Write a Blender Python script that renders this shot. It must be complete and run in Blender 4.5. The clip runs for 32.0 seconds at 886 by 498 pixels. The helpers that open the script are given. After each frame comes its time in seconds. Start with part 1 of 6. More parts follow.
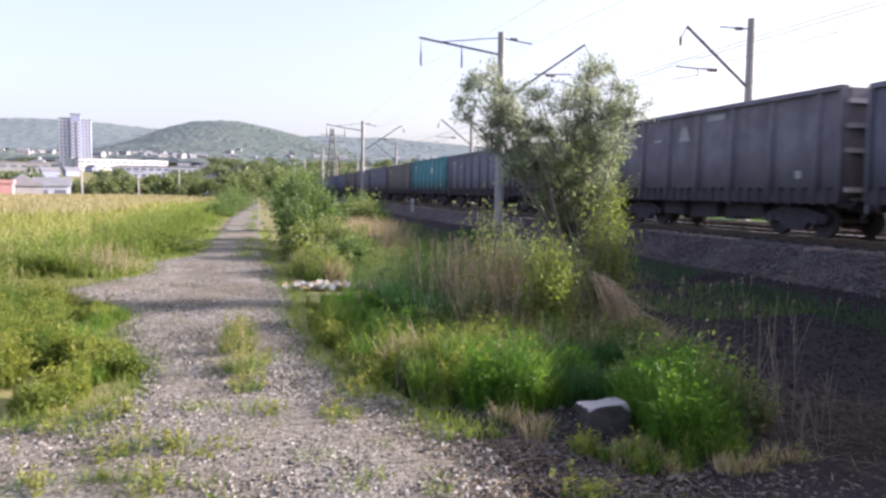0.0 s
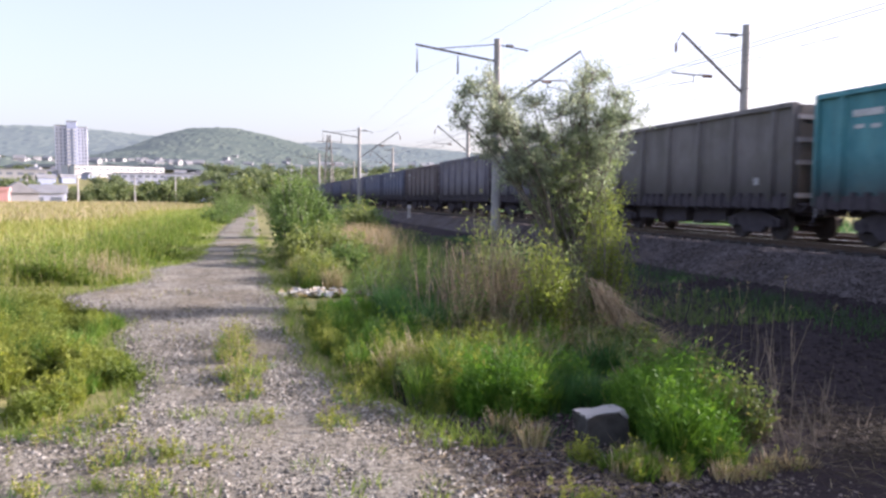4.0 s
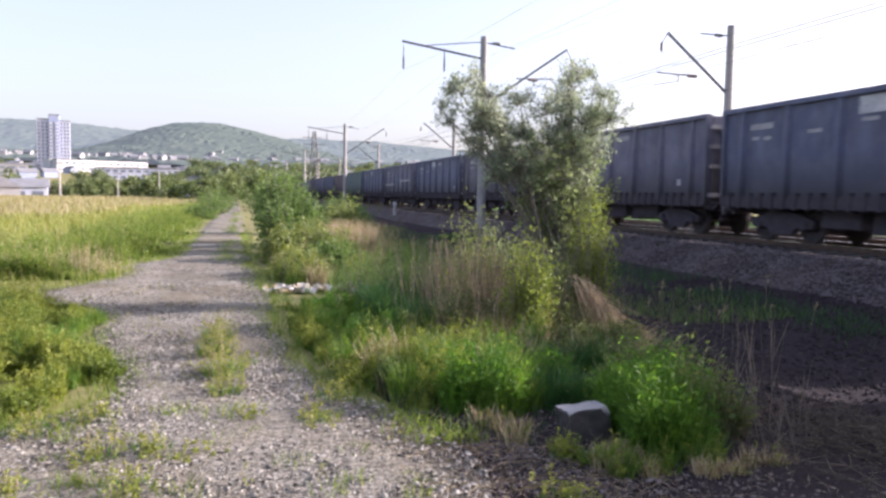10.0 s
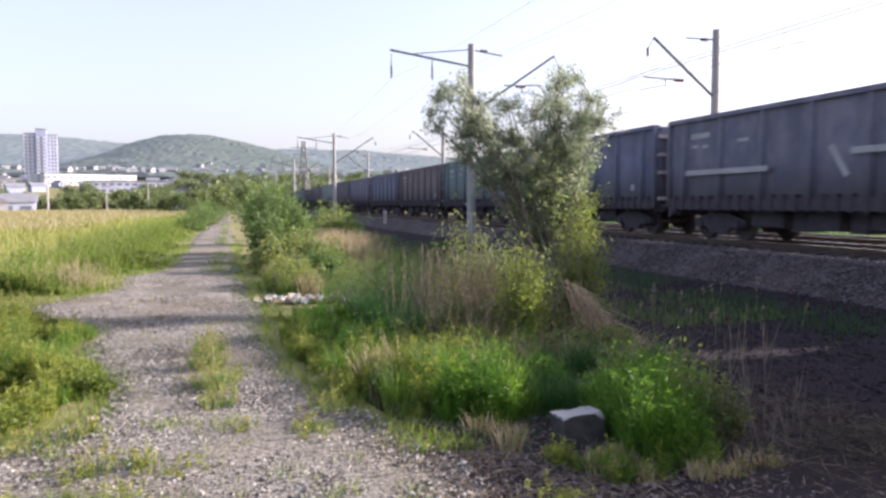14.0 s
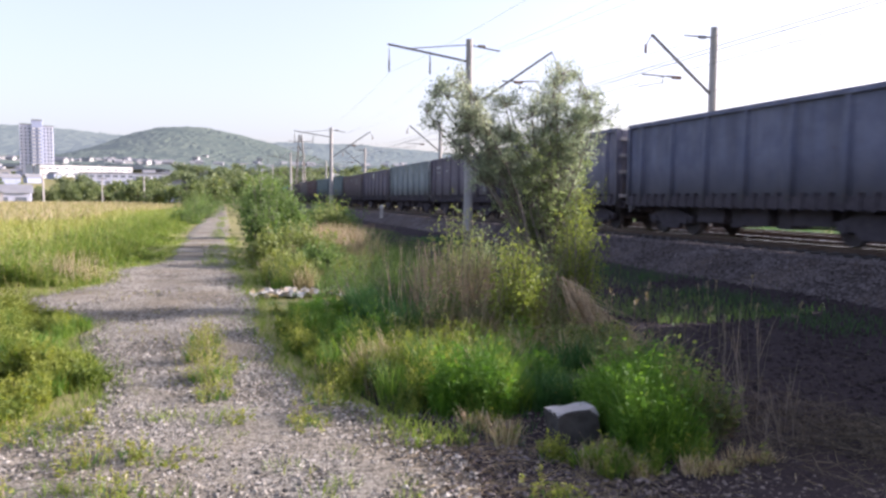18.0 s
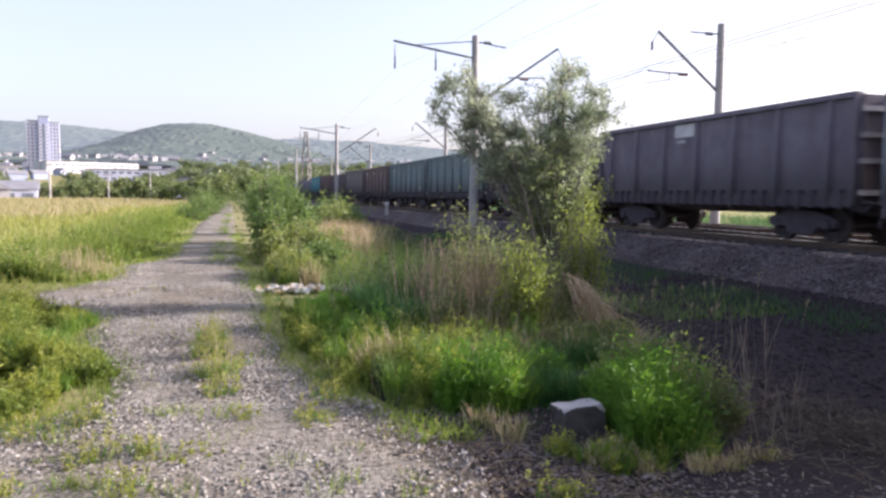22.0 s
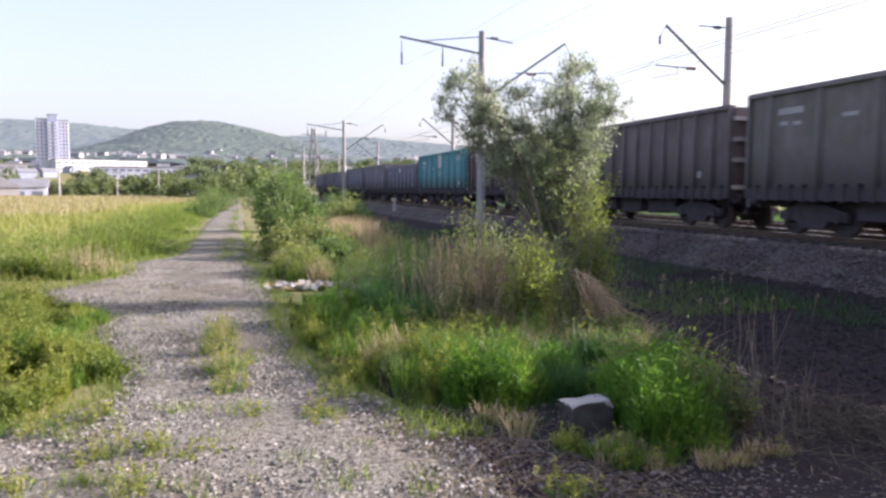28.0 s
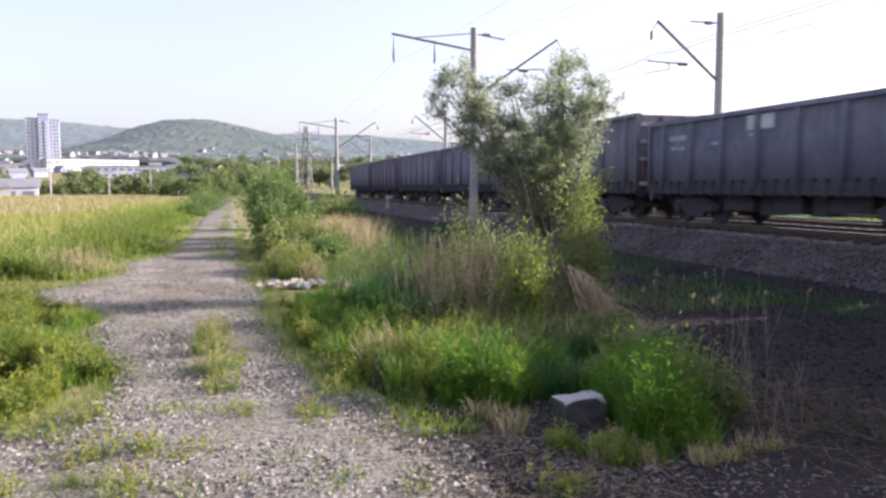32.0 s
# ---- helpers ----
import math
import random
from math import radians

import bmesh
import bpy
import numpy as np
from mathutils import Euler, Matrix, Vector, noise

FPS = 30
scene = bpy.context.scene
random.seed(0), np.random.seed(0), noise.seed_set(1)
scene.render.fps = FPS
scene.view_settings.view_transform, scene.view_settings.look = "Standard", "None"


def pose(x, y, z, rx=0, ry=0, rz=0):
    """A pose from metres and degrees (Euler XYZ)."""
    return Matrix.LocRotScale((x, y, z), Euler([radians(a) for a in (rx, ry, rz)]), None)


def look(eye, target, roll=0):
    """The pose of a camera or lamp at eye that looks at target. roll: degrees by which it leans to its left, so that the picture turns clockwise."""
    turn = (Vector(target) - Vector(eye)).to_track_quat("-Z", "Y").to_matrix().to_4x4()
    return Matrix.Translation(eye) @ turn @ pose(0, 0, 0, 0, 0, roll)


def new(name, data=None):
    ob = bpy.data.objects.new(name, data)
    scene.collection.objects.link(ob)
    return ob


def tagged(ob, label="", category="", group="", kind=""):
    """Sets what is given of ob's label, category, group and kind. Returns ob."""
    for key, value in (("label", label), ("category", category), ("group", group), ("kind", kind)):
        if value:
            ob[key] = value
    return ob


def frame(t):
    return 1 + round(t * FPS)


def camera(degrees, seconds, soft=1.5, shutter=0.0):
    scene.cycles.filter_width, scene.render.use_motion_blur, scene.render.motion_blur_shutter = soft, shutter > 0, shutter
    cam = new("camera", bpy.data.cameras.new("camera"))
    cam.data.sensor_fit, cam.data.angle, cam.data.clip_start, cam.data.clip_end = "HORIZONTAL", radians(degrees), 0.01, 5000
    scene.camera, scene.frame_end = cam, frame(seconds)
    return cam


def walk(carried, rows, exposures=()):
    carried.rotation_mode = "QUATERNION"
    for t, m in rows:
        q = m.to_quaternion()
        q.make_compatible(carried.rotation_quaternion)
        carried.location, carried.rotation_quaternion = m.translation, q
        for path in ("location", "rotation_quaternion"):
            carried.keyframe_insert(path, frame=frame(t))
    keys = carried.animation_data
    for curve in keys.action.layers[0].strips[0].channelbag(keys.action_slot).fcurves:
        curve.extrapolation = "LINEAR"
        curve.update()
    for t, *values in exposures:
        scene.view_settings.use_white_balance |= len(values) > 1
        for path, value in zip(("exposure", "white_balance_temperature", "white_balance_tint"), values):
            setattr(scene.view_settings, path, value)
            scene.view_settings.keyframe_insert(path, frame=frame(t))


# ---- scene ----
# the camera stands on the gravel path and is held by hand; y runs along the tracks, z = 0 is the path
EYE_Z = 1.6
VIEW = [
    (0, -0.009, -0.007, 0.009, -13.93, -4.38, -0.51),
    (0.5, -0.005, 0.005, 0.007, -14.10, -4.40, -0.21),
    (1, -0.004, 0.007, 0.010, -13.84, -4.28, -0.23),
    (1.5, -0.001, 0.007, 0.007, -14.16, -4.14, -0.47),
    (2, -0.001, 0.010, 0.008, -14.19, -4.32, -0.32),
    (2.5, -0.007, 0.008, 0.006, -14.36, -4.42, -0.69),
    (3, -0.007, -0.003, 0.012, -14.46, -4.38, -0.70),
    (3.5, -0.006, 0.005, 0.014, -14.16, -3.88, -0.36),
    (5.5, -0.002, 0.008, 0.005, -14.34, -4.04, -0.41),
    (6, 0.004, 0.009, 0.010, -14.06, -4.03, -0.25),
    (6.5, -0.008, 0.003, 0.008, -13.65, -3.86, -0.20),
    (7, -0.001, 0.005, 0.011, -13.56, -3.94, -0.00),
    (7.5, 0.001, 0.002, 0.010, -13.91, -3.67, -0.13),
    (8, -0.012, -0.008, 0.015, -13.59, -3.36, -0.41),
    (8.5, -0.007, 0.001, 0.012, -13.52, -3.20, -0.67),
    (9, -0.013, -0.005, 0.003, -13.82, -2.93, -0.74),
    (9.5, -0.007, -0.002, -0.002, -14.05, -3.43, -0.76),
    (10, 0.003, -0.001, 0.005, -15.27, -4.09, -0.83),
    (10.5, 0.009, -0.000, 0.003, -15.87, -4.03, -0.26),
    (11, 0.013, 0.007, 0.007, -16.37, -3.68, -0.13),
    (11.5, 0.003, 0.001, 0.012, -15.89, -3.79, -0.02),
    (12, 0.008, 0.003, 0.004, -15.74, -3.77, 0.03),
    (12.5, 0.007, 0.003, 0.007, -16.26, -3.76, 0.12),
    (13, 0.009, 0.008, 0.007, -16.64, -3.77, 0.16),
    (13.5, 0.003, 0.007, 0.007, -16.40, -3.84, 0.05),
    (14, 0.006, 0.009, 0.005, -16.01, -3.51, 0.17),
    (14.5, -0.000, -0.004, 0.012, -15.86, -3.73, 0.04),
    (16.5, 0.005, 0.003, 0.003, -15.97, -3.40, -0.34),
    (17, -0.000, 0.003, 0.008, -16.10, -3.93, -0.48),
    (17.5, -0.000, 0.009, 0.002, -15.79, -4.13, -0.35),
    (18, -0.000, -0.002, 0.007, -16.27, -3.88, -0.37),
    (18.5, 0.006, 0.005, 0.005, -16.18, -3.78, -0.31),
    (19, -0.002, -0.000, 0.005, -16.32, -3.77, -0.44),
    (19.5, -0.001, -0.013, 0.007, -16.37, -3.99, -0.52),
    (20, 0.004, 0.008, -0.003, -16.58, -3.72, -0.61),
    (20.5, -0.002, 0.002, 0.003, -16.34, -3.81, -0.64),
    (21, -0.004, 0.002, 0.003, -16.14, -3.79, -0.75),
    (21.5, -0.007, -0.000, 0.005, -15.95, -4.03, -0.56),
    (22, -0.011, -0.003, 0.002, -15.87, -4.12, -0.47),
    (22.5, -0.010, -0.002, 0.001, -15.52, -3.89, -0.34),
    (23, -0.012, -0.001, 0.005, -15.48, -3.71, -0.37),
    (23.5, -0.008, -0.003, 0.004, -15.51, -3.62, -0.44),
    (24, -0.008, 0.006, 0.001, -15.57, -3.80, -0.48),
    (24.5, -0.012, -0.000, 0.003, -15.62, -4.27, -0.40),
    (26.5, -0.006, 0.002, 0.006, -15.24, -4.30, -0.17),
    (27, 0.002, 0.006, 0.008, -15.18, -4.43, -0.21),
    (27.5, -0.014, -0.011, 0.010, -15.15, -4.52, -0.17),
    (28, -0.007, -0.004, 0.005, -15.30, -4.43, -0.18),
    (28.5, -0.014, 0.000, 0.001, -15.44, -4.38, -0.21),
    (29, -0.009, 0.001, 0.001, -15.95, -4.55, -0.17),
    (29.5, -0.007, -0.004, 0.004, -15.63, -4.56, -0.05),
    (30, -0.002, -0.008, 0.005, -15.76, -4.36, 0.02),
    (30.5, 0.004, -0.003, 0.004, -16.07, -4.32, -0.14),
    (31, 0.001, 0.008, 0.002, -16.08, -4.56, -0.02),
    (31.5, 0.009, 0.005, 0.001, -15.99, -4.66, 0.01),
    (32, 0.008, 0.009, 0.005, -15.82, -4.65, 0.21),
]
cam = camera(60.9, 32.0, soft=2.7, shutter=0.4)
walk(cam, [(t, pose(x, y, EYE_Z + z, 90 + pitch, roll, yaw)) for t, x, y, z, yaw, pitch, roll in VIEW],
     exposures=[(0, 1.42, 6020, 26), (32, 1.42, 6020, 26)])

# ---------------------------------------------------------------- light
SUN_AZ, SUN_EL = 91.5, 18.2
world = bpy.data.worlds.new("sky")
scene.world = world
world.use_nodes = True
wn = world.node_tree
sky = wn.nodes.new("ShaderNodeTexSky")
sky.sky_type, sky.sun_disc = "NISHITA", False
sky.sun_elevation, sky.sun_rotation = radians(SUN_EL), radians(SUN_AZ)
sky.air_density, sky.dust_density, sky.ozone_density = 1.0, 3.6, 0.8
wn.nodes["Background"].inputs["Strength"].default_value = 0.15
haze = wn.nodes.new("ShaderNodeMix")         # thin even summer haze over the whole sky
haze.data_type = "RGBA"
haze.inputs[0].default_value, haze.inputs[7].default_value = 0.42, (2.34, 2.40, 2.56, 1)
wn.links.new(sky.outputs[0], haze.inputs[6])
wn.links.new(haze.outputs[2], wn.nodes["Background"].inputs["Color"])
sun = new("sun", bpy.data.lights.new("sun", "SUN"))
sun.data.energy, sun.data.angle, sun.data.color = 5.0, radians(0.6), (1.0, 0.92, 0.80)
az, el = radians(SUN_AZ), radians(SUN_EL)
SUN_DIR = Vector((math.sin(az) * math.cos(el), math.cos(az) * math.cos(el), math.sin(el)))
sun.matrix_world = look(SUN_DIR * 60, (0, 0, 0))

# ---------------------------------------------------------------- plan
FACE_X = 14.57                    # near side of the wagons
AXIS = FACE_X + 1.57              # near track
AXIS_2 = AXIS + 4.1               # far track
RAIL_Z = 0.42
WAGON = 13.92                     # length over the couplings
rng = np.random.default_rng(7)


def smooth(a, b, v):
    u = np.clip((np.asarray(v, float) - a) / (b - a), 0, 1)
    return u * u * (3 - 2 * u)


def wobble(x, y, s):
    """Slow, even-tempered unevenness between about -1 and 1."""
    return (np.sin(x / s + 1.3) * np.cos(y / s * 0.83 + 0.4) + np.sin(x / s * 2.3 + y / s * 1.7) * 0.5
            + np.sin(y / s * 3.1 - x / s * 1.9 + 2) * 0.3) / 1.6


HILLS = [  # centre x, y, height, breadth across, breadth along
    (-165, 2050, 70, 200, 330), (60, 2100, 76, 250, 340), (-690, 2650, 150, 590, 420), (-1700, 2700, 150, 480, 420),
    (380, 2900, 140, 700, 420), (1300, 3000, 72, 500, 420), (2400, 3000, 150, 800, 500), (-2600, 1500, 150, 700, 700)]


def ground_z(x, y):
    x, y = np.asarray(x, float), np.asarray(y, float)
    near = 1 - smooth(24, 60, np.abs(x))
    z = -0.75 * smooth(3.7, 6.9, x) * (1 - smooth(24, 40, x)) + 0.27 * smooth(9.2, 13.0, x) * (1 - smooth(24, 40, x))
    z = z + 0.03 * wobble(x, y, 2.6) * smooth(0.6, 2.2, np.abs(x + 0.3)) * near
    z = z + 0.10 * smooth(-2.0, -6.0, x) * near
    r = np.hypot(x, y)
    z = z + (30 * smooth(160, 1000, r) + 22 * smooth(900, 1450, r)) * smooth(-300, 200, y) + 0.5 * wobble(x, y, 60) * smooth(80, 200, r) * smooth(8, 60, np.abs(x - 18))
    for cx, cy, h, a, b in HILLS:
        z = z + h * np.exp(-((x - cx) / a) ** 2 - ((y - cy) / b) ** 2)
    return z


def path_left(y):
    """The path's edge towards the field, with a gravelled bay beside it."""
    y = np.asarray(y, float)
    e = -1.0 - 0.35 * smooth(5, 3, y) * 6 - 0.55 * smooth(6.5, 9.5, y) * (1 - smooth(14, 19, y)) + 0.55 * smooth(45, 110, y)
    e = e - 0.95 * np.exp(-((y - 16.8) / 2.0) ** 2) - 0.40 * smooth(17, 22, y) * (1 - smooth(40, 70, y))
    return e - 1.5 * np.exp(-((y - 12.4) / 1.5) ** 2) - 1.3 * smooth(5.9, 4.6, y) + 0.07 * np.sin(y * 2.1) + 0.04 * np.sin(y * 5.3)


def path_right(y):
    y = np.asarray(y, float)
    e = 0.42 + 0.85 * smooth(7.5, 4.4, y) - 0.2 * smooth(11, 18, y) + 0.12 * smooth(25, 50, y)
    return e + 0.07 * np.sin(y * 1.7 + 1) + 0.04 * np.sin(y * 4.9)


# ---------------------------------------------------------------- mesh helpers
def mesh_of(name, verts, faces, mats=(), smooth_shade=False, along=None):
    """A mesh from numpy arrays; faces: arrays of equal-sided faces."""
    me = bpy.data.meshes.new(name)
    faces = [np.asarray(f, np.int32) for f in (faces if isinstance(faces, (list, tuple)) else [faces]) if len(f)]
    verts = np.asarray(verts, np.float32)
    me.vertices.add(len(verts))
    me.vertices.foreach_set("co", verts.ravel())
    loops = np.concatenate([f.ravel() for f in faces])
    sizes = np.concatenate([np.full(len(f), f.shape[1], np.int32) for f in faces])
    me.loops.add(len(loops))
    me.loops.foreach_set("vertex_index", loops)
    me.polygons.add(len(sizes))
    me.polygons.foreach_set("loop_start", np.concatenate([[0], np.cumsum(sizes)[:-1]]).astype(np.int32))
    me.polygons.foreach_set("use_smooth", np.full(len(sizes), bool(smooth_shade)))
    if along is not None:
        at = me.attributes.new("along", "FLOAT", "POINT")
        at.data.foreach_set("value", np.asarray(along, np.float32))
    me.update(calc_edges=True)
    me.validate()
    for m in mats:
        me.materials.append(m)
    return me


class Geo:
    """Collects vertex and face arrays for one mesh."""

    def __init__(self):
        self.v, self.f, self.a, self.n = [], [], [], 0

    def add(self, v, faces, along=None):
        v = np.asarray(v, float).reshape(-1, 3)
        for f in faces:
            self.f.append(np.asarray(f, np.int64) + self.n)
        self.v.append(v)
        self.a.append(np.zeros(len(v)) if along is None else np.asarray(along, float).ravel())
        self.n += len(v)
        return self

    def mesh(self, name, mat, smooth_shade=False):
        by = {}
        for f in self.f:
            by.setdefault(f.shape[1], []).append(f)
        return mesh_of(name, np.concatenate(self.v), [np.concatenate(f) for f in by.values()], [mat], smooth_shade, np.concatenate(self.a))


def unit(v):
    return v / np.maximum(np.linalg.norm(v, axis=-1, keepdims=True), 1e-9)


def blades(geo, base, height, width, lean, head):
    """Grass blades: a bent strip each. base (n,3); lean: sideways reach of the tip; head: the way it bends, radians."""
    n = len(base)
    height, width, lean = (np.broadcast_to(q, (n,)) for q in (height, width, lean))
    d = np.stack([np.cos(head), np.sin(head), np.zeros(n)], -1)
    turn = rng.uniform(0, 6.283, n)
    s = np.stack([np.cos(turn), np.sin(turn), np.zeros(n)], -1) * (width / 2)[:, None]
    up = np.array([0, 0, 1.0])
    mid = base + up * (height * 0.55)[:, None] + d * (lean * 0.3)[:, None]
    tip = base + up * height[:, None] + d * lean[:, None]
    v = np.stack([base - s, base + s, mid + s * 0.8, mid - s * 0.8, tip], 1)
    i = np.arange(n)[:, None] * 5
    geo.add(v, [i + [0, 1, 2, 3], i + [3, 2, 4]], np.tile([0, 0, 0.55, 0.55, 1], n))


def leaves(geo, centre, way, length, width, along=None):
    """Folded lozenge leaves that start at centre and point along way."""
    n = len(centre)
    length, width = (np.broadcast_to(q, (n,))[:, None] for q in (length, width))
    way = unit(way)
    side = unit(np.cross(way, rng.normal(size=(n, 3))))
    nrm = np.cross(way, side)
    a, b = centre, centre + way * length
    m = centre + way * length * 0.45
    v = np.stack([a, m + side * width / 2 + nrm * width * 0.12, b, m - side * width / 2 + nrm * width * 0.12], 1)
    i = np.arange(n)[:, None] * 4
    geo.add(v, [i + [0, 1, 2], i + [0, 2, 3]], np.repeat(np.full(n, 0.6) if along is None else along, 4))


def stalks(geo, a, b, ra, rb):
    """Thin three-sided tapering rods from a to b."""
    n = len(a)
    ra, rb = (np.broadcast_to(q, (n,))[:, None] for q in (ra, rb))
    d = unit(b - a)
    s = unit(np.cross(d, np.array([0.31, 0.77, 0.2])))
    t = np.cross(d, s)
    ring = []
    for p, r in ((a, ra), (b, rb)):
        for k in range(3):
            g = k * 2.0944
            ring.append(p + (s * math.cos(g) + t * math.sin(g)) * r)
    i = np.arange(n)[:, None] * 6
    geo.add(np.stack(ring, 1), [i + [0, 1, 4, 3], i + [1, 2, 5, 4], i + [2, 0, 3, 5]], np.tile([0, 0, 0, 1, 1, 1], n))


def tube(geo, pts, radii, sides=7):
    """One tapering tube along a bent line."""
    pts = np.asarray(pts, float)
    d = unit(np.gradient(pts, axis=0))
    s = unit(np.cross(d, np.array([0.13, 0.9, 0.41])))
    t = np.cross(d, s)
    g = np.arange(sides) * 2 * np.pi / sides
    v = pts[:, None] + (s[:, None] * np.cos(g)[None, :, None] + t[:, None] * np.sin(g)[None, :, None]) * np.asarray(radii)[:, None, None]
    i, j = np.meshgrid(np.arange(len(pts) - 1), np.arange(sides), indexing="ij")
    k = (j + 1) % sides
    f = np.stack([i * sides + j, i * sides + k, (i + 1) * sides + k, (i + 1) * sides + j], -1).reshape(-1, 4)
    n = len(pts) * sides
    geo.add(np.concatenate([v.reshape(-1, 3), pts[-1:] + d[-1:] * radii[-1]]), [f, np.stack([n - sides + np.arange(sides), n - sides + (np.arange(sides) + 1) % sides, np.full(sides, n)], -1)])


BOX = np.array([[0, 3, 2, 1], [4, 5, 6, 7], [0, 1, 5, 4], [1, 2, 6, 5], [2, 3, 7, 6], [3, 0, 4, 7]])


def box(geo, x0, x1, y0, y1, z0, z1, taper=0.0, m=None):
    v = np.array([[x0, y0, z0], [x1, y0, z0], [x1, y1, z0], [x0, y1, z0], [x0 + taper, y0 + taper, z1], [x1 - taper, y0 + taper, z1],
                  [x1 - taper, y1 - taper, z1], [x0 + taper, y1 - taper, z1]], float)
    if m is not None:
        v = np.array([m @ Vector(p) for p in v])
    geo.add(v, [BOX])
    return geo


def beam(geo, a, b, w, h):
    """A square bar from a to b."""
    a, b = Vector(a), Vector(b)
    m = Matrix.Translation((a + b) / 2) @ (b - a).to_track_quat("Y", "Z").to_matrix().to_4x4()
    n = (b - a).length / 2
    return box(geo, -w / 2, w / 2, -n, n, -h / 2, h / 2, m=m)


def disc_stack(geo, rings, axis="x", sides=16, centre=(0, 0, 0)):
    """A turned shape: rings of (position along the axis, radius)."""
    g = np.arange(sides) * 2 * np.pi / sides
    c, s = np.cos(g), np.sin(g)
    v = []
    for p, r in rings:
        q = {"x": np.stack([np.full(sides, p), c * r, s * r], -1), "y": np.stack([c * r, np.full(sides, p), s * r], -1),
             "z": np.stack([c * r, s * r, np.full(sides, p)], -1)}[axis]
        v.append(q + np.asarray(centre))
    i, j = np.meshgrid(np.arange(len(rings) - 1), np.arange(sides), indexing="ij")
    k = (j + 1) % sides
    f = np.stack([i * sides + j, i * sides + k, (i + 1) * sides + k, (i + 1) * sides + j], -1).reshape(-1, 4)
    geo.add(np.concatenate(v), [f, np.arange(sides)[None, ::-1], np.arange(sides)[None] + (len(rings) - 1) * sides])
    return geo


def part(name, geo, material, parent=None, label="", smooth_shade=False, at=None):
    """Links a Geo or a mesh as one mesh object, under a thing or a part."""
    me = geo.mesh(name, material, smooth_shade) if isinstance(geo, Geo) else geo
    ob = new(name, me)
    if parent is not None:
        ob.parent = parent
    if at is not None:
        ob.matrix_basis = at
    if label:
        tagged(ob, label)
    if material is not None and me.materials[0] != material:
        ob.material_slots[0].link = "OBJECT"
        ob.material_slots[0].material = material
    return ob


def stuff(name, geo, material, label, category):
    return tagged(part(name, geo, material), label, category, kind="stuff")


# ---------------------------------------------------------------- materials
class Nodes:
    def __init__(self, name, rough=0.8, metal=0.0):
        self.mat = bpy.data.materials.new(name)
        self.mat.use_nodes = True
        self.t = self.mat.node_tree
        self.bsdf = self.t.nodes["Principled BSDF"]
        self.out = self.t.nodes["Material Output"]
        self.bsdf.inputs["Roughness"].default_value, self.bsdf.inputs["Metallic"].default_value = rough, metal

    def node(self, kind, **sets):
        n = self.t.nodes.new(kind)
        for key, value in sets.items():
            n.inputs[key].default_value = value
        return n

    def link(self, a, b):
        self.t.links.new(a, b)

    def coords(self, scale=(1, 1, 1), kind="Object"):
        tc, mp = self.node("ShaderNodeTexCoord"), self.node("ShaderNodeMapping")
        mp.inputs["Scale"].default_value = scale
        self.link(tc.outputs[kind], mp.inputs["Vector"])
        return mp.outputs["Vector"]

    def noise(self, scale, detail=4, rough=0.6, vector=None):
        n = self.node("ShaderNodeTexNoise", Scale=scale, Detail=detail, Roughness=rough)
        if vector is not None:
            self.link(vector, n.inputs["Vector"])
        return n.outputs["Fac"]

    def ramp(self, fac, stops):
        r = self.node("ShaderNodeValToRGB")
        while len(r.color_ramp.elements) < len(stops):
            r.color_ramp.elements.new(0.5)
        for e, (p, c) in zip(r.color_ramp.elements, stops):
            e.position, e.color = p, (*c, 1)
        self.link(fac, r.inputs["Fac"])
        return r.outputs["Color"]

    def mix(self, fac, a, b, how="MIX"):
        m = self.node("ShaderNodeMix")
        m.data_type, m.blend_type = "RGBA", how
        for sock, value in ((m.inputs[0], fac), (m.inputs[6], a), (m.inputs[7], b)):
            if isinstance(value, (int, float)):
                sock.default_value = value
            elif isinstance(value, tuple):
                sock.default_value = (*value, 1)
            else:
                self.link(value, sock)
        return m.outputs[2]

    def bump(self, height, strength=0.4, distance=0.02):
        b = self.node("ShaderNodeBump", Strength=strength, Distance=distance)
        self.link(height, b.inputs["Height"])
        self.link(b.outputs["Normal"], self.bsdf.inputs["Normal"])

    def colour(self, sock):
        self.link(sock, self.bsdf.inputs["Base Color"])


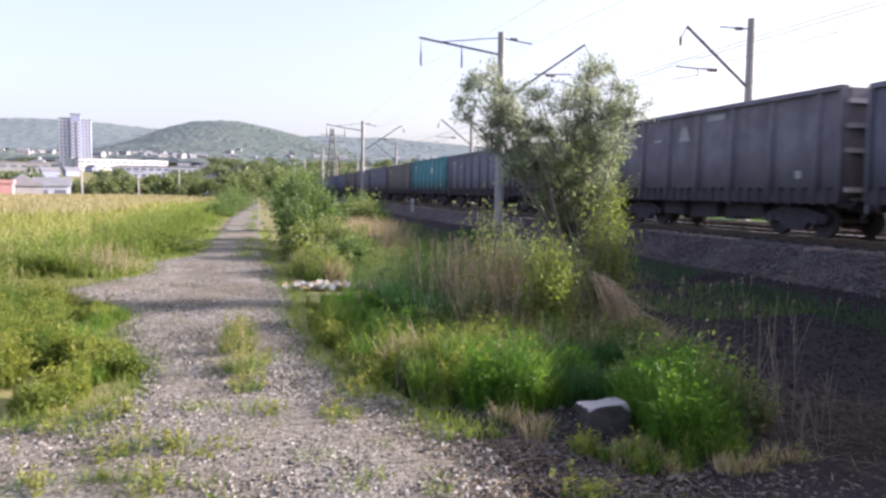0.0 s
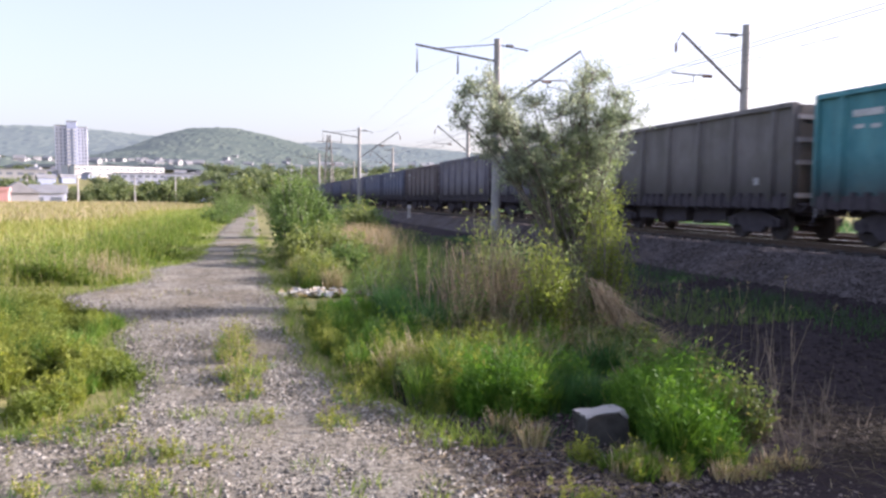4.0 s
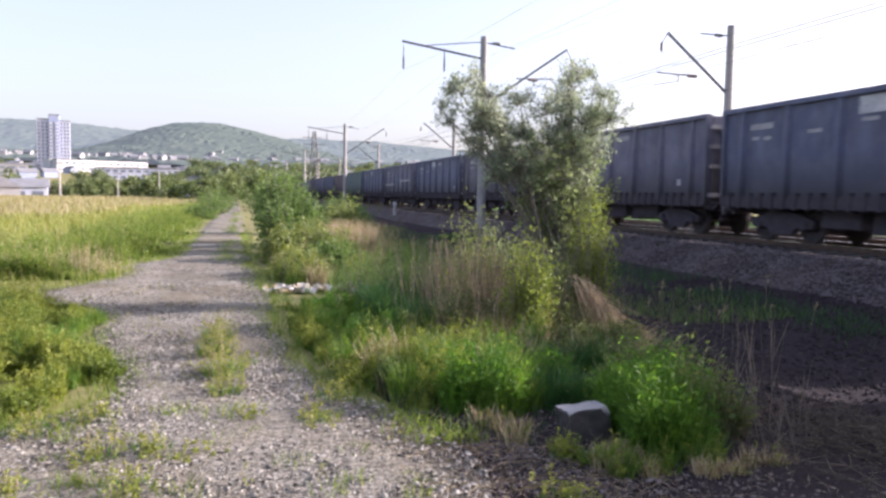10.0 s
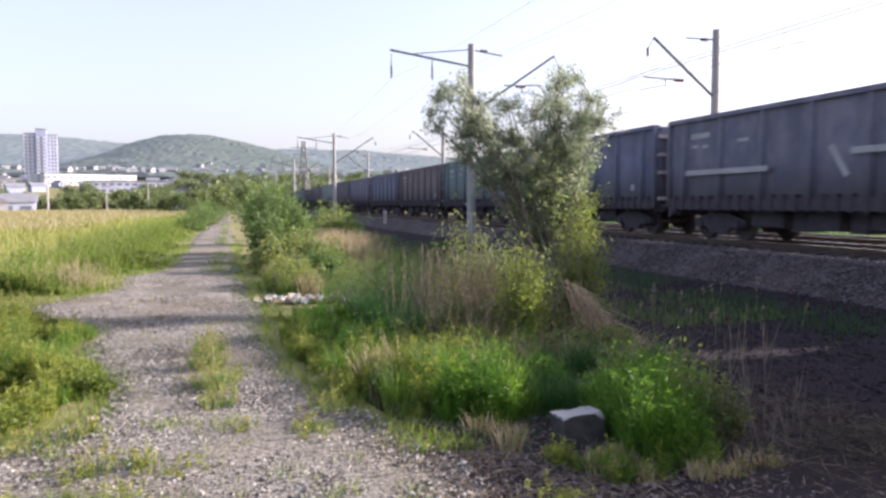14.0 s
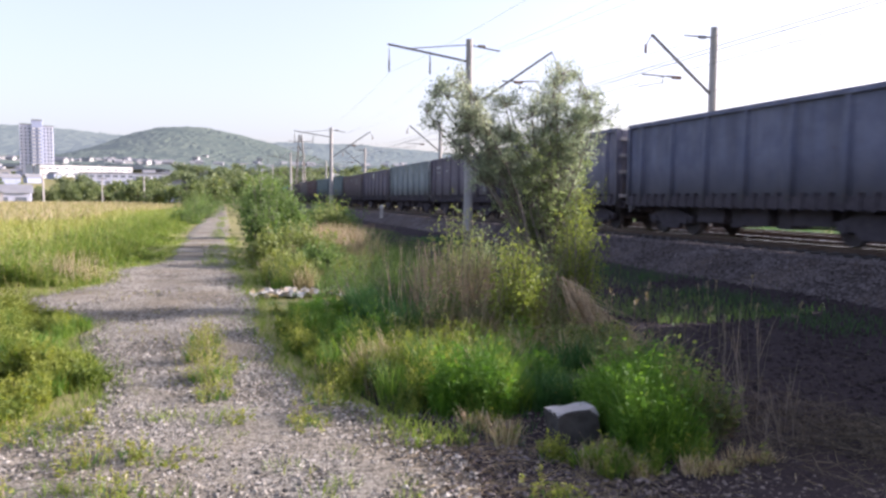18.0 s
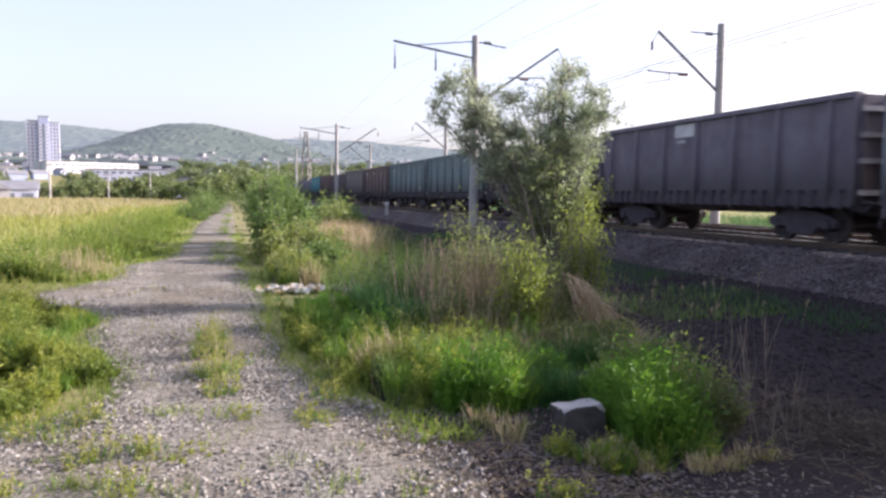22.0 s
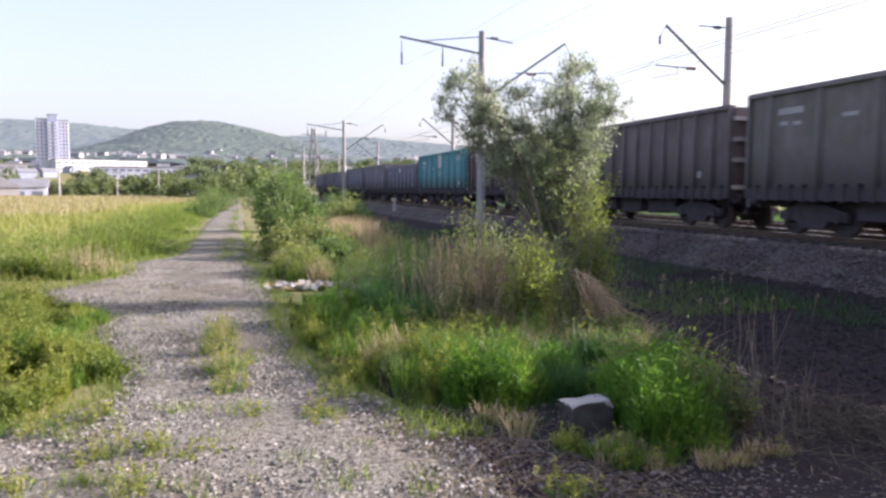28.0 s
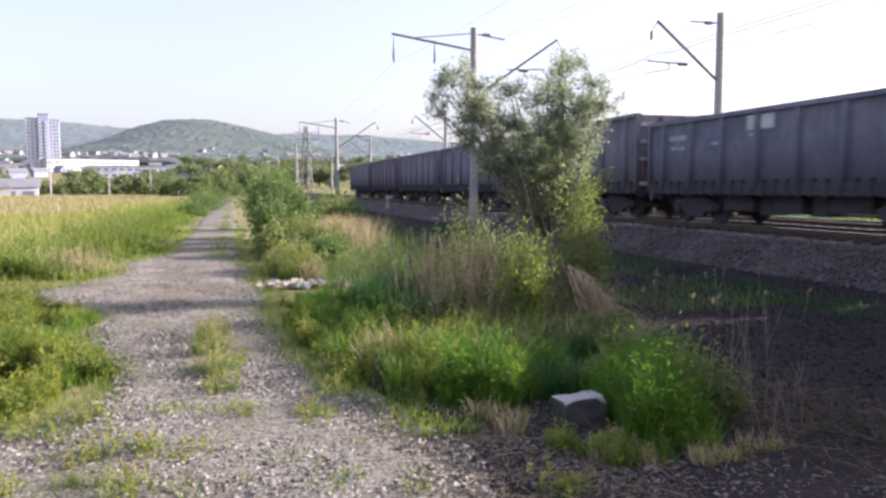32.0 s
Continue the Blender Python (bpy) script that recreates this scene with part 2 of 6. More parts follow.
def foliage(name, young, old, dry, glow=0.35, dry_at=0.8, rough=0.55, patch=0.8, shine=(1.15, 1.15, 0.68), each=False):
    """Leaves or blades: each island its own shade, dry towards some tips, light shining through."""
    k = Nodes(name, rough)
    geo = k.node("ShaderNodeNewGeometry")
    leaf = k.ramp(geo.outputs["Random Per Island"], [(0.0, old), (0.55, young), (dry_at, young), (min(dry_at + 0.12, 1.0), dry)])
    spots = k.ramp(k.noise(patch, 3), [(0.35, (0.72, 0.78, 0.62)), (0.65, (1.12, 1.08, 1.0))])
    col = k.mix(1.0, leaf, spots, "MULTIPLY")
    if each:                          # every plant has its own tint
        info = k.node("ShaderNodeObjectInfo")
        col = k.mix(1.0, col, k.ramp(info.outputs["Random"], [(0.0, (0.66, 0.76, 0.72)), (0.45, (0.95, 0.97, 0.95)), (1.0, (1.2, 1.12, 1.0))]), "MULTIPLY")
    k.colour(col)
    k.bsdf.inputs["Specular IOR Level"].default_value = 0.3
    tr = k.node("ShaderNodeBsdfTranslucent")
    k.link(k.mix(1.0, col, shine, "MULTIPLY"), tr.inputs["Color"])
    mx = k.node("ShaderNodeMixShader", Fac=glow)
    k.link(k.bsdf.outputs[0], mx.inputs[1])
    k.link(tr.outputs[0], mx.inputs[2])
    k.link(mx.outputs[0], k.out.inputs["Surface"])
    return k.mat


def earth(name, stops, scale, fine, bump=0.6, rough=0.95, far=None, cells=0.0):
    k = Nodes(name, rough)
    v = k.coords()
    big = k.noise(scale, 5, 0.6, v)
    small = k.noise(fine, 5, 0.7, v)
    k.bsdf.inputs["Specular IOR Level"].default_value = 0.08
    col = k.mix(0.55, k.ramp(big, stops), k.ramp(small, [(0.3, stops[0][1]), (0.7, stops[-1][1])]))
    if far is not None:
        col = k.mix(k.ramp(k.noise(far[0], 3, 0.5, v), [(0.42, (0, 0, 0)), (0.6, (1, 1, 1))]), col, far[1])
    k.colour(col)
    if cells:
        vo = k.node("ShaderNodeTexVoronoi", Scale=cells)
        k.link(v, vo.inputs["Vector"])
        bw = k.node("ShaderNodeRGBToBW")
        k.link(vo.outputs["Color"], bw.inputs["Color"])
        col = k.mix(1.0, col, k.ramp(bw.outputs[0], [(0.15, (0.55, 0.54, 0.53)), (0.5, (1.0, 1.0, 1.0)), (0.85, (1.5, 1.5, 1.5))]), "MULTIPLY")
        k.colour(col)
        col = k.mix(1.0, col, k.ramp(k.noise(0.7, 3, 0.5, v), [(0.38, (0.82, 0.75, 0.66)), (0.6, (1.08, 1.06, 1.04))]), "MULTIPLY")
        k.colour(col)
        k.bump(k.noise(fine * 3, 3, 0.6, v), bump, 0.012)
        return k.mat
    k.bump(small, bump, 0.03)
    return k.mat


def wagon_paint(name, base, second, dust=(0.042, 0.037, 0.038), grime=0.5):
    """Worn wagon paint: faded in patches, coal dust from below and in streaks, rust spots."""
    k = Nodes(name, 0.62)
    v = k.coords()
    faded = k.mix(k.ramp(k.noise(1.1, 5, 0.6, v), [(0.4, (0, 0, 0)), (0.62, (1, 1, 1))]), base, second)
    streak = k.noise(1.0, 5, 0.65, k.coords((2.4, 2.4, 0.22)))
    col = k.mix(k.ramp(streak, [(0.42, (0, 0, 0)), (0.75, (grime, grime, grime))]), faded, dust)
    # coal dust thrown up over the lower part of the walls, with a ragged upper edge
    sep = k.node("ShaderNodeSeparateXYZ")
    k.link(v, sep.inputs[0])
    add = k.node("ShaderNodeMath")
    k.link(sep.outputs["Z"], add.inputs[0])
    k.link(streak, add.inputs[1])
    half = k.node("ShaderNodeMath")
    half.operation = "MULTIPLY"
    half.inputs[1].default_value = 0.25
    k.link(add.outputs[0], half.inputs[0])
    col = k.mix(k.ramp(half.outputs[0], [(0.42, (0.9, 0.9, 0.9)), (0.74, (0, 0, 0))]), col, tuple(c * 0.85 for c in dust))
    spots = k.noise(9.0, 4, 0.7, v)
    col = k.mix(k.ramp(spots, [(0.62, (0, 0, 0)), (0.72, (0.6, 0.6, 0.6))]), col, (0.09, 0.045, 0.028))
    k.colour(col)
    k.bump(k.noise(3.0, 4, 0.6, v), 0.25, 0.03)
    k.bsdf.inputs["Specular IOR Level"].default_value = 0.3
    return k.mat


def rough_mat(name, a, b, scale=6.0, rough=0.75, metal=0.0, bump=0.3, dist=0.01, spec=0.3):
    k = Nodes(name, rough, metal)
    k.bsdf.inputs["Specular IOR Level"].default_value = spec
    v = k.coords()
    f = k.noise(scale, 6, 0.65, v)
    k.colour(k.mix(0.35, k.ramp(f, [(0.3, a), (0.7, b)]), k.ramp(k.noise(scale * 0.13, 3, 0.5, v), [(0.35, a), (0.65, b)])))
    k.bump(f, bump, dist)
    return k.mat


M_GROUND = earth("field_soil", [(0.3, (0.13, 0.15, 0.04)), (0.55, (0.24, 0.23, 0.085)), (0.75, (0.36, 0.31, 0.16))], 0.22, 3.0, far=(0.02, (0.22, 0.20, 0.09)))
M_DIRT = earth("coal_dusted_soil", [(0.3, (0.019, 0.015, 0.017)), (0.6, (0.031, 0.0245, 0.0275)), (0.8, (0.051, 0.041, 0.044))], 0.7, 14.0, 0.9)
M_GRAVEL = earth("pale_gravel", [(0.25, (0.085, 0.078, 0.064)), (0.5, (0.205, 0.194, 0.164)), (0.75, (0.35, 0.335, 0.285))], 0.8, 24.0, 1.0, cells=60.0)
M_BALLAST = earth("ballast_bed", [(0.3, (0.054, 0.047, 0.050)), (0.55, (0.090, 0.080, 0.083)), (0.8, (0.132, 0.118, 0.12))], 1.5, 16.0, 0.8, cells=20.0)
M_FOREST = earth("forest_cover", [(0.3, (0.024, 0.038, 0.029)), (0.5, (0.046, 0.062, 0.045)), (0.75, (0.085, 0.10, 0.070))], 0.012, 0.06, 0.5)


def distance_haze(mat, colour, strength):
    """Bright air before far hills and woods, painted as a faint backdrop glow."""
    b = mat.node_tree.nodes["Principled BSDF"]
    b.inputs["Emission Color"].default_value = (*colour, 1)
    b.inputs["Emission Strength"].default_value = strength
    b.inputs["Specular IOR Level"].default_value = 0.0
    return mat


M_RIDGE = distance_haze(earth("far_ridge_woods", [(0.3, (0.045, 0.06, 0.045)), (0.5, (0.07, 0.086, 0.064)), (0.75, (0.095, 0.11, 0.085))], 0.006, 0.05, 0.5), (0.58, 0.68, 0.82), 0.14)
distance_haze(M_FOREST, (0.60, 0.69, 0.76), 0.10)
M_CONCRETE = rough_mat("weathered_concrete", (0.27, 0.26, 0.25), (0.47, 0.45, 0.43), 7.0, 0.9)
M_STUB = rough_mat("shade_dark_concrete", (0.03, 0.028, 0.027), (0.085, 0.08, 0.075), 9.0, 0.9)
M_POLE = rough_mat("pole_concrete", (0.24, 0.235, 0.23), (0.36, 0.35, 0.34), 5.0, 0.85)
M_STEEL = rough_mat("dark_steel", (0.09, 0.085, 0.085), (0.16, 0.15, 0.145), 9.0, 0.6, 0.3)
# Sleepers of the near track, darker than the far track's concrete.
M_SLEEPER = rough_mat("dark_sleeper_concrete", (0.05, 0.046, 0.046), (0.105, 0.098, 0.098), 5.0, 0.9)
M_RAIL = rough_mat("rail_steel", (0.06, 0.04, 0.032), (0.11, 0.08, 0.065), 9.0, 0.5, 0.6)
M_RAILTOP = rough_mat("worn_rail_head", (0.5, 0.5, 0.52), (0.7, 0.7, 0.72), 9.0, 0.25, 1.0, 0.05)
M_UNDER = rough_mat("sooty_iron", (0.049, 0.043, 0.051), (0.086, 0.077, 0.087), 7.0, 0.9, spec=0.04)
M_WHEEL = rough_mat("wheel_iron", (0.045, 0.039, 0.042), (0.078, 0.069, 0.069), 11.0, 0.85, 0.0, spec=0.06)
# Paler than the walls: end beams and ladders of every wagon.
M_PALE_STEEL = rough_mat("pale_steel", (0.17, 0.168, 0.185), (0.27, 0.265, 0.285), 5.0, 0.8)
M_COAL = rough_mat("coal_heap", (0.010, 0.010, 0.011), (0.035, 0.034, 0.034), 12.0, 0.7, 0, 1.0, 0.06)
M_MARK = rough_mat("faded_white_paint", (0.30, 0.30, 0.31), (0.62, 0.62, 0.62), 14.0, 0.8)
M_FAINT = rough_mat("worn_lettering", (0.24, 0.235, 0.245), (0.40, 0.395, 0.40), 7.0, 0.8)
M_PAPER = rough_mat("dirty_paper", (0.34, 0.32, 0.28), (0.60, 0.58, 0.53), 14.0, 0.9)
M_BARK = rough_mat("grey_bark", (0.11, 0.092, 0.078), (0.22, 0.19, 0.16), 18.0, 0.9, 0, 0.8)
M_WIRE = rough_mat("weathered_wire", (0.14, 0.14, 0.14), (0.22, 0.22, 0.22), 20.0, 0.85, 0.0)
M_ALU = rough_mat("weathered_aluminium", (0.40, 0.40, 0.41), (0.52, 0.52, 0.53), 20.0, 0.7, 0.0)
M_INSUL = rough_mat("brown_porcelain", (0.10, 0.04, 0.025), (0.15, 0.07, 0.045), 20.0, 0.3)

M_GRASS = foliage("lush_grass", (0.125, 0.25, 0.048), (0.068, 0.16, 0.036), (0.28, 0.31, 0.10), 0.45, 0.86, shine=(1.15, 1.15, 0.8))
M_WEED = foliage("weed_leaves", (0.28, 0.305, 0.078), (0.165, 0.20, 0.052), (0.38, 0.36, 0.14), 0.5, 0.92, shine=(1.15, 1.15, 0.7))
M_BANK = foliage("bank_grass", (0.20, 0.275, 0.055), (0.11, 0.175, 0.038), (0.33, 0.32, 0.13), 0.48, 0.86)
M_FIELD = foliage("meadow_grass", (0.315, 0.325, 0.11), (0.245, 0.27, 0.085), (0.39, 0.355, 0.17), 0.48, 0.72, patch=0.12)
M_PINK = foliage("reddish_dead_stalks", (0.25, 0.175, 0.14), (0.13, 0.092, 0.075), (0.40, 0.31, 0.24), 0.15, 0.8, 0.9)
M_STRAW = foliage("dry_straw", (0.40, 0.32, 0.225), (0.25, 0.19, 0.13), (0.52, 0.44, 0.33), 0.25, 0.7)
M_REED = foliage("pinkish_dry_reed", (0.40, 0.31, 0.24), (0.27, 0.205, 0.16), (0.50, 0.41, 0.32), 0.3, 0.75)
M_TWIG = foliage("grey_dead_stalks", (0.28, 0.215, 0.165), (0.16, 0.12, 0.09), (0.40, 0.33, 0.25), 0.05, 0.8, 0.9)
M_GREYSTALK = foliage("grey_weed_stalks", (0.19, 0.16, 0.145), (0.11, 0.09, 0.082), (0.28, 0.24, 0.21), 0.05, 0.8, 0.9)
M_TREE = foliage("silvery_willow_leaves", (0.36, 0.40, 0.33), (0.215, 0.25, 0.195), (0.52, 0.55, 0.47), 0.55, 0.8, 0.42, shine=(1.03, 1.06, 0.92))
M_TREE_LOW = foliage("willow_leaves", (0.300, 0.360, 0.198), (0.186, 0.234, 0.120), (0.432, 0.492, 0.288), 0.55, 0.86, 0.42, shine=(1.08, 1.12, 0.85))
M_DRYBUSH = foliage("grey_green_leaves", (0.240, 0.282, 0.114), (0.132, 0.168, 0.066), (0.275, 0.30, 0.125), 0.48, 0.86)
# Shade is put into this green: verge hollows, undergrowth, ditch, far strip.
M_SHADE_GRASS = foliage("shade_green_grass", (0.06, 0.15, 0.052), (0.034, 0.095, 0.036), (0.12, 0.19, 0.07), 0.35, 0.88)
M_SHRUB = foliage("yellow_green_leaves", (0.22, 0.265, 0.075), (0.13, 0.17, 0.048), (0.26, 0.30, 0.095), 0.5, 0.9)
M_BUSH = foliage("bush_leaves", (0.155, 0.23, 0.078), (0.08, 0.13, 0.046), (0.20, 0.265, 0.095), 0.48, 0.88, shine=(1.1, 1.15, 0.8))
M_DEADWOOD = foliage("dark_dead_twigs", (0.10, 0.08, 0.068), (0.05, 0.04, 0.034), (0.17, 0.14, 0.115), 0.05, 0.8, 0.9)
M_FAR_TREE = foliage("distant_leaves", (0.17, 0.205, 0.085), (0.10, 0.135, 0.06), (0.26, 0.28, 0.13), 0.45, 0.85, patch=0.08)

M_HERB = foliage("herb_leaves", (0.125, 0.255, 0.036), (0.062, 0.155, 0.022), (0.21, 0.31, 0.06), 0.5, 0.9, each=True, shine=(1.2, 1.2, 0.7))
M_TUFT = foliage("tall_grass", (0.14, 0.245, 0.048), (0.07, 0.145, 0.034), (0.29, 0.31, 0.11), 0.48, 0.9, each=True, shine=(1.15, 1.15, 0.75))
M_STAND = foliage("deep_green_blades", (0.10, 0.205, 0.034), (0.05, 0.125, 0.022), (0.20, 0.27, 0.06), 0.45, 0.92, each=True, shine=(1.15, 1.15, 0.75))
M_BANKTUFT = foliage("bank_blades", (0.27, 0.305, 0.065), (0.16, 0.20, 0.045), (0.36, 0.35, 0.14), 0.48, 0.9, each=True)
M_SPRIG = foliage("small_weed_leaves", (0.26, 0.30, 0.07), (0.14, 0.185, 0.046), (0.34, 0.355, 0.12), 0.5, 0.88, each=True, shine=(1.15, 1.15, 0.7))
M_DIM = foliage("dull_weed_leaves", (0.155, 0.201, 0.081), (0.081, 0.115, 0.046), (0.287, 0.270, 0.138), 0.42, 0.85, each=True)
M_SEED = foliage("pale_seed_heads", (0.41, 0.335, 0.24), (0.31, 0.27, 0.18), (0.49, 0.39, 0.315), 0.42, 0.7, patch=0.12)

# ---------------------------------------------------------------- ground
def sheet(name, xs, ys, zf, mat, smooth_shade=True):
    X, Y = np.meshgrid(xs, ys)
    Z = zf(X, Y)
    n, m = len(xs), len(ys)
    i, j = np.meshgrid(np.arange(m - 1), np.arange(n - 1), indexing="ij")
    f = np.stack([i * n + j, i * n + j + 1, (i + 1) * n + j + 1, (i + 1) * n + j], -1).reshape(-1, 4)
    me = mesh_of(name, np.stack([X, Y, Z], -1).reshape(-1, 3), f, [mat], smooth_shade)
    return new(name, me)


def spread(fine, reach, step, growth):
    a = [0.0]
    while a[-1] < reach:
        a.append(a[-1] + (step if a[-1] < fine else step + (a[-1] - fine) * growth))
    return np.array(a)


gx = spread(26, 4700, 0.5, 0.11)
gx = np.concatenate([-gx[:0:-1], gx])
gy = spread(40, 4600, 0.8, 0.09)
gy = np.concatenate([-gy[:0:-1][::2], gy])
ground = sheet("ground", gx, gy, lambda x, y: ground_z(x, y) - 22 * smooth(560, 1300, np.hypot(x, y)), M_GROUND)
tagged(ground, "green and straw-coloured meadow ground running to the hills", "ground", kind="structure")


def strip(name, left, right, ys, lift, mat, cols=14, label="", category="ground"):
    u = np.linspace(0, 1, cols)
    Y = np.repeat(ys[:, None], cols, 1)
    X = left(ys)[:, None] * (1 - u) + right(ys)[:, None] * u
    Z = ground_z(X, Y) + lift * np.minimum(1, np.minimum(u, 1 - u) * 8 + 0.1) + 0.012 * wobble(X, Y, 0.35) * (1 - smooth(12, 20, Y))
    n = cols
    i, j = np.meshgrid(np.arange(len(ys) - 1), np.arange(cols - 1), indexing="ij")
    f = np.stack([i * n + j, i * n + j + 1, (i + 1) * n + j + 1, (i + 1) * n + j], -1).reshape(-1, 4)
    ob = new(name, mesh_of(name, np.stack([X, Y, Z], -1).reshape(-1, 3), f, [mat], True))
    return tagged(ob, label, category, kind="structure")


ys_path = np.concatenate([np.arange(-14, 22, 0.2), np.arange(22, 70, 0.4), np.arange(70, 130, 1.0)])
strip("path", path_left, path_right, ys_path, 0.05, M_GRAVEL, 26, "pale grey gravel track with weeds growing through it", "path")
# Runs on under the verge, so the gaps between its plants look dark.
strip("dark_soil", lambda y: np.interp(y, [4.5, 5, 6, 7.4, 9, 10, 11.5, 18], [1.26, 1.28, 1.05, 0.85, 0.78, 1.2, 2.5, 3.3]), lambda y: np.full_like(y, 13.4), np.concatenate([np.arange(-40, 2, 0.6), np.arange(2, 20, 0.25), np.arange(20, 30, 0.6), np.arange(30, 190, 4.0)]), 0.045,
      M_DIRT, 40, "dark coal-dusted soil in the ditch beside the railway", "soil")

# ---------------------------------------------------------------- railway
def bed_z(x):
    """Ballast profile under both tracks."""
    a, b = AXIS - 2.6, AXIS_2 + 2.75
    return np.where(x < a, RAIL_Z - 0.22 - (a - x) * 0.5, np.where(x > b, RAIL_Z - 0.22 - (x - b) * 0.55, RAIL_Z - 0.22))


by = np.concatenate([np.arange(-60, 60, 0.5), np.arange(60, 430, 5.0)])
bx = np.concatenate([np.arange(AXIS - 4.2, AXIS - 2.2, 0.2), np.linspace(AXIS - 2.1, AXIS_2 + 2.1, 12), np.arange(AXIS_2 + 2.2, AXIS_2 + 4.0, 0.3)])
ballast = sheet("ballast", bx, by, lambda x, y: bed_z(x) + 0.03 * wobble(x, y, 0.5) + 0.02 * wobble(x, y, 0.17), M_BALLAST)
tagged(ballast, "grey crushed-stone ballast under two tracks", "ballast", kind="structure")
PEB = np.array([[1, 0, 0], [0, 1, 0], [-1, 0, 0], [0, -1, 0], [0, 0, 0.8], [0, 0, -0.6]], float)
PEB_F = np.array([[0, 1, 4], [1, 2, 4], [2, 3, 4], [3, 0, 4], [1, 0, 5], [2, 1, 5], [3, 2, 5], [0, 3, 5]])


def pebbles(geo, pos, size):
    n = len(pos)
    v = PEB[None] * rng.uniform(0.55, 1.25, (n, 6, 1)) * (np.stack([rng.uniform(0.8, 1.4, n), rng.uniform(0.7, 1.1, n), rng.uniform(0.5, 0.9, n)], -1) * size[:, None])[:, None]
    g = rng.uniform(0, 6.283, n)
    c, s = np.cos(g)[:, None], np.sin(g)[:, None]
    v = np.stack([v[..., 0] * c - v[..., 1] * s, v[..., 0] * s + v[..., 1] * c, v[..., 2]], -1) + pos[:, None]
    geo.add(v, [(np.arange(n)[:, None, None] * 6 + PEB_F).reshape(-1, 3)])


def stone_mat(name, dark, mid, light):
    k = Nodes(name, 0.9)
    k.bsdf.inputs["Specular IOR Level"].default_value = 0.12
    geo = k.node("ShaderNodeNewGeometry")
    c = k.ramp(geo.outputs["Random Per Island"], [(0.0, dark), (0.5, mid), (1.0, light)])
    k.colour(k.mix(1.0, c, k.ramp(k.noise(40, 3), [(0.3, (0.8, 0.78, 0.76)), (0.7, (1.1, 1.1, 1.1))]), "MULTIPLY"))
    return k.mat


M_STONE = stone_mat("loose_stones", (0.065, 0.058, 0.049), (0.20, 0.186, 0.158), (0.42, 0.395, 0.345))
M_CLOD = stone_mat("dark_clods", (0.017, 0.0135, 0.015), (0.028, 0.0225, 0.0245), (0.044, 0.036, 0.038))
M_BSTONE = stone_mat("ballast_stones", (0.050, 0.042, 0.044), (0.090, 0.079, 0.081), (0.150, 0.133, 0.135))
M_DSTONE = stone_mat("dark_stones", (0.032, 0.026, 0.025), (0.085, 0.070, 0.064), (0.22, 0.19, 0.175))

g = Geo()
n = 26000
y = 5 + 32 * rng.random(n) ** 1.3 - 1
x = rng.uniform(AXIS - 4.2, AXIS - 1.5, n)
pebbles(g, np.stack([x, y, bed_z(x) + 0.01], -1), rng.uniform(0.02, 0.06, n))
stuff("ballast_stones", g, M_BSTONE, "loose grey ballast stones on the embankment shoulder", "stones")
# Sunlight on the far ballast, put in as paler stones than the near ones.
g = Geo()
n = 12000
x, y = rng.uniform(AXIS + 1.4, AXIS_2 + 2.7, n), rng.uniform(4, 48, n)
pebbles(g, np.stack([x, y, bed_z(x) + 0.02], -1), rng.uniform(0.03, 0.07, n))
stuff("clean_ballast_stones", g, M_STONE, "ballast stones of the far track, pale as if sunlit", "stones")

g = Geo()
n = 72000
y = 3.2 + 16 * rng.random(n) ** 1.5
u = rng.random(n)
x = path_left(y) * (1 - u) + path_right(y) * u
pebbles(g, np.stack([x, y, ground_z(x, y) + 0.05], -1), 0.004 + 0.019 * rng.random(n) ** 3)
stuff("path_stones", g, M_STONE, "small pale stones scattered over the gravel track", "stones")
g = Geo()
n = 9000
y = rng.uniform(3.0, 6.0, n)
x = rng.uniform(1.15, 3.6, n)
pebbles(g, np.stack([x, y, ground_z(x, y) + 0.045], -1), 0.005 + 0.016 * rng.random(n) ** 2)
stuff("dark_stones", g, M_DSTONE, "dark broken stones and cinders beside the track", "stones")


def rail_track(ax, name, label, sleeper):
    th = tagged(new(name), label, "railway track", "tracks")
    th.location = (ax, 0, RAIL_Z)
    prof = [(-0.07, -0.17), (0.07, -0.17), (0.07, -0.15), (0.012, -0.13), (0.012, -0.05), (0.036, -0.035), (0.036, -0.004), (-0.036, -0.004), (-0.036, -0.035), (-0.012, -0.05), (-0.012, -0.13), (-0.07, -0.15)]
    for s in (-0.79, 0.79):
        ge = Geo()
        v = np.array([[s + a, yy, b] for yy in (-60, 430) for a, b in prof])
        k = len(prof)
        j = np.arange(k)
        ge.add(v, [np.stack([j, (j + 1) % k, (j + 1) % k + k, j + k], -1)])
        r = part("rail", ge, M_RAIL, th)
        ge = Geo()
        box(ge, s - 0.034, s + 0.034, -60, 430, -0.004, 0.001)
        part("rail_head", ge, M_RAILTOP, r, "polished running surface")
    ge = Geo()
    box(ge, -1.35, 1.35, -0.13, 0.13, -0.30, -0.165, 0.02)
    for s in (-0.79, 0.79):
        box(ge, s - 0.16, s + 0.16, -0.1, 0.1, -0.168, -0.15)
    me = ge.mesh("sleeper", sleeper)
    for i in range(150):
        part("sleeper", me, None, th, at=pose(0, -6 + i * 0.545, 0))
    ge = Geo()
    for i in range(450):
        box(ge, -1.35, 1.35, 75.75 + i * 0.545, 76.0 + i * 0.545, -0.30, -0.165)
    tagged(part("far_sleepers", ge, sleeper, th), kind="stuff")
    return th


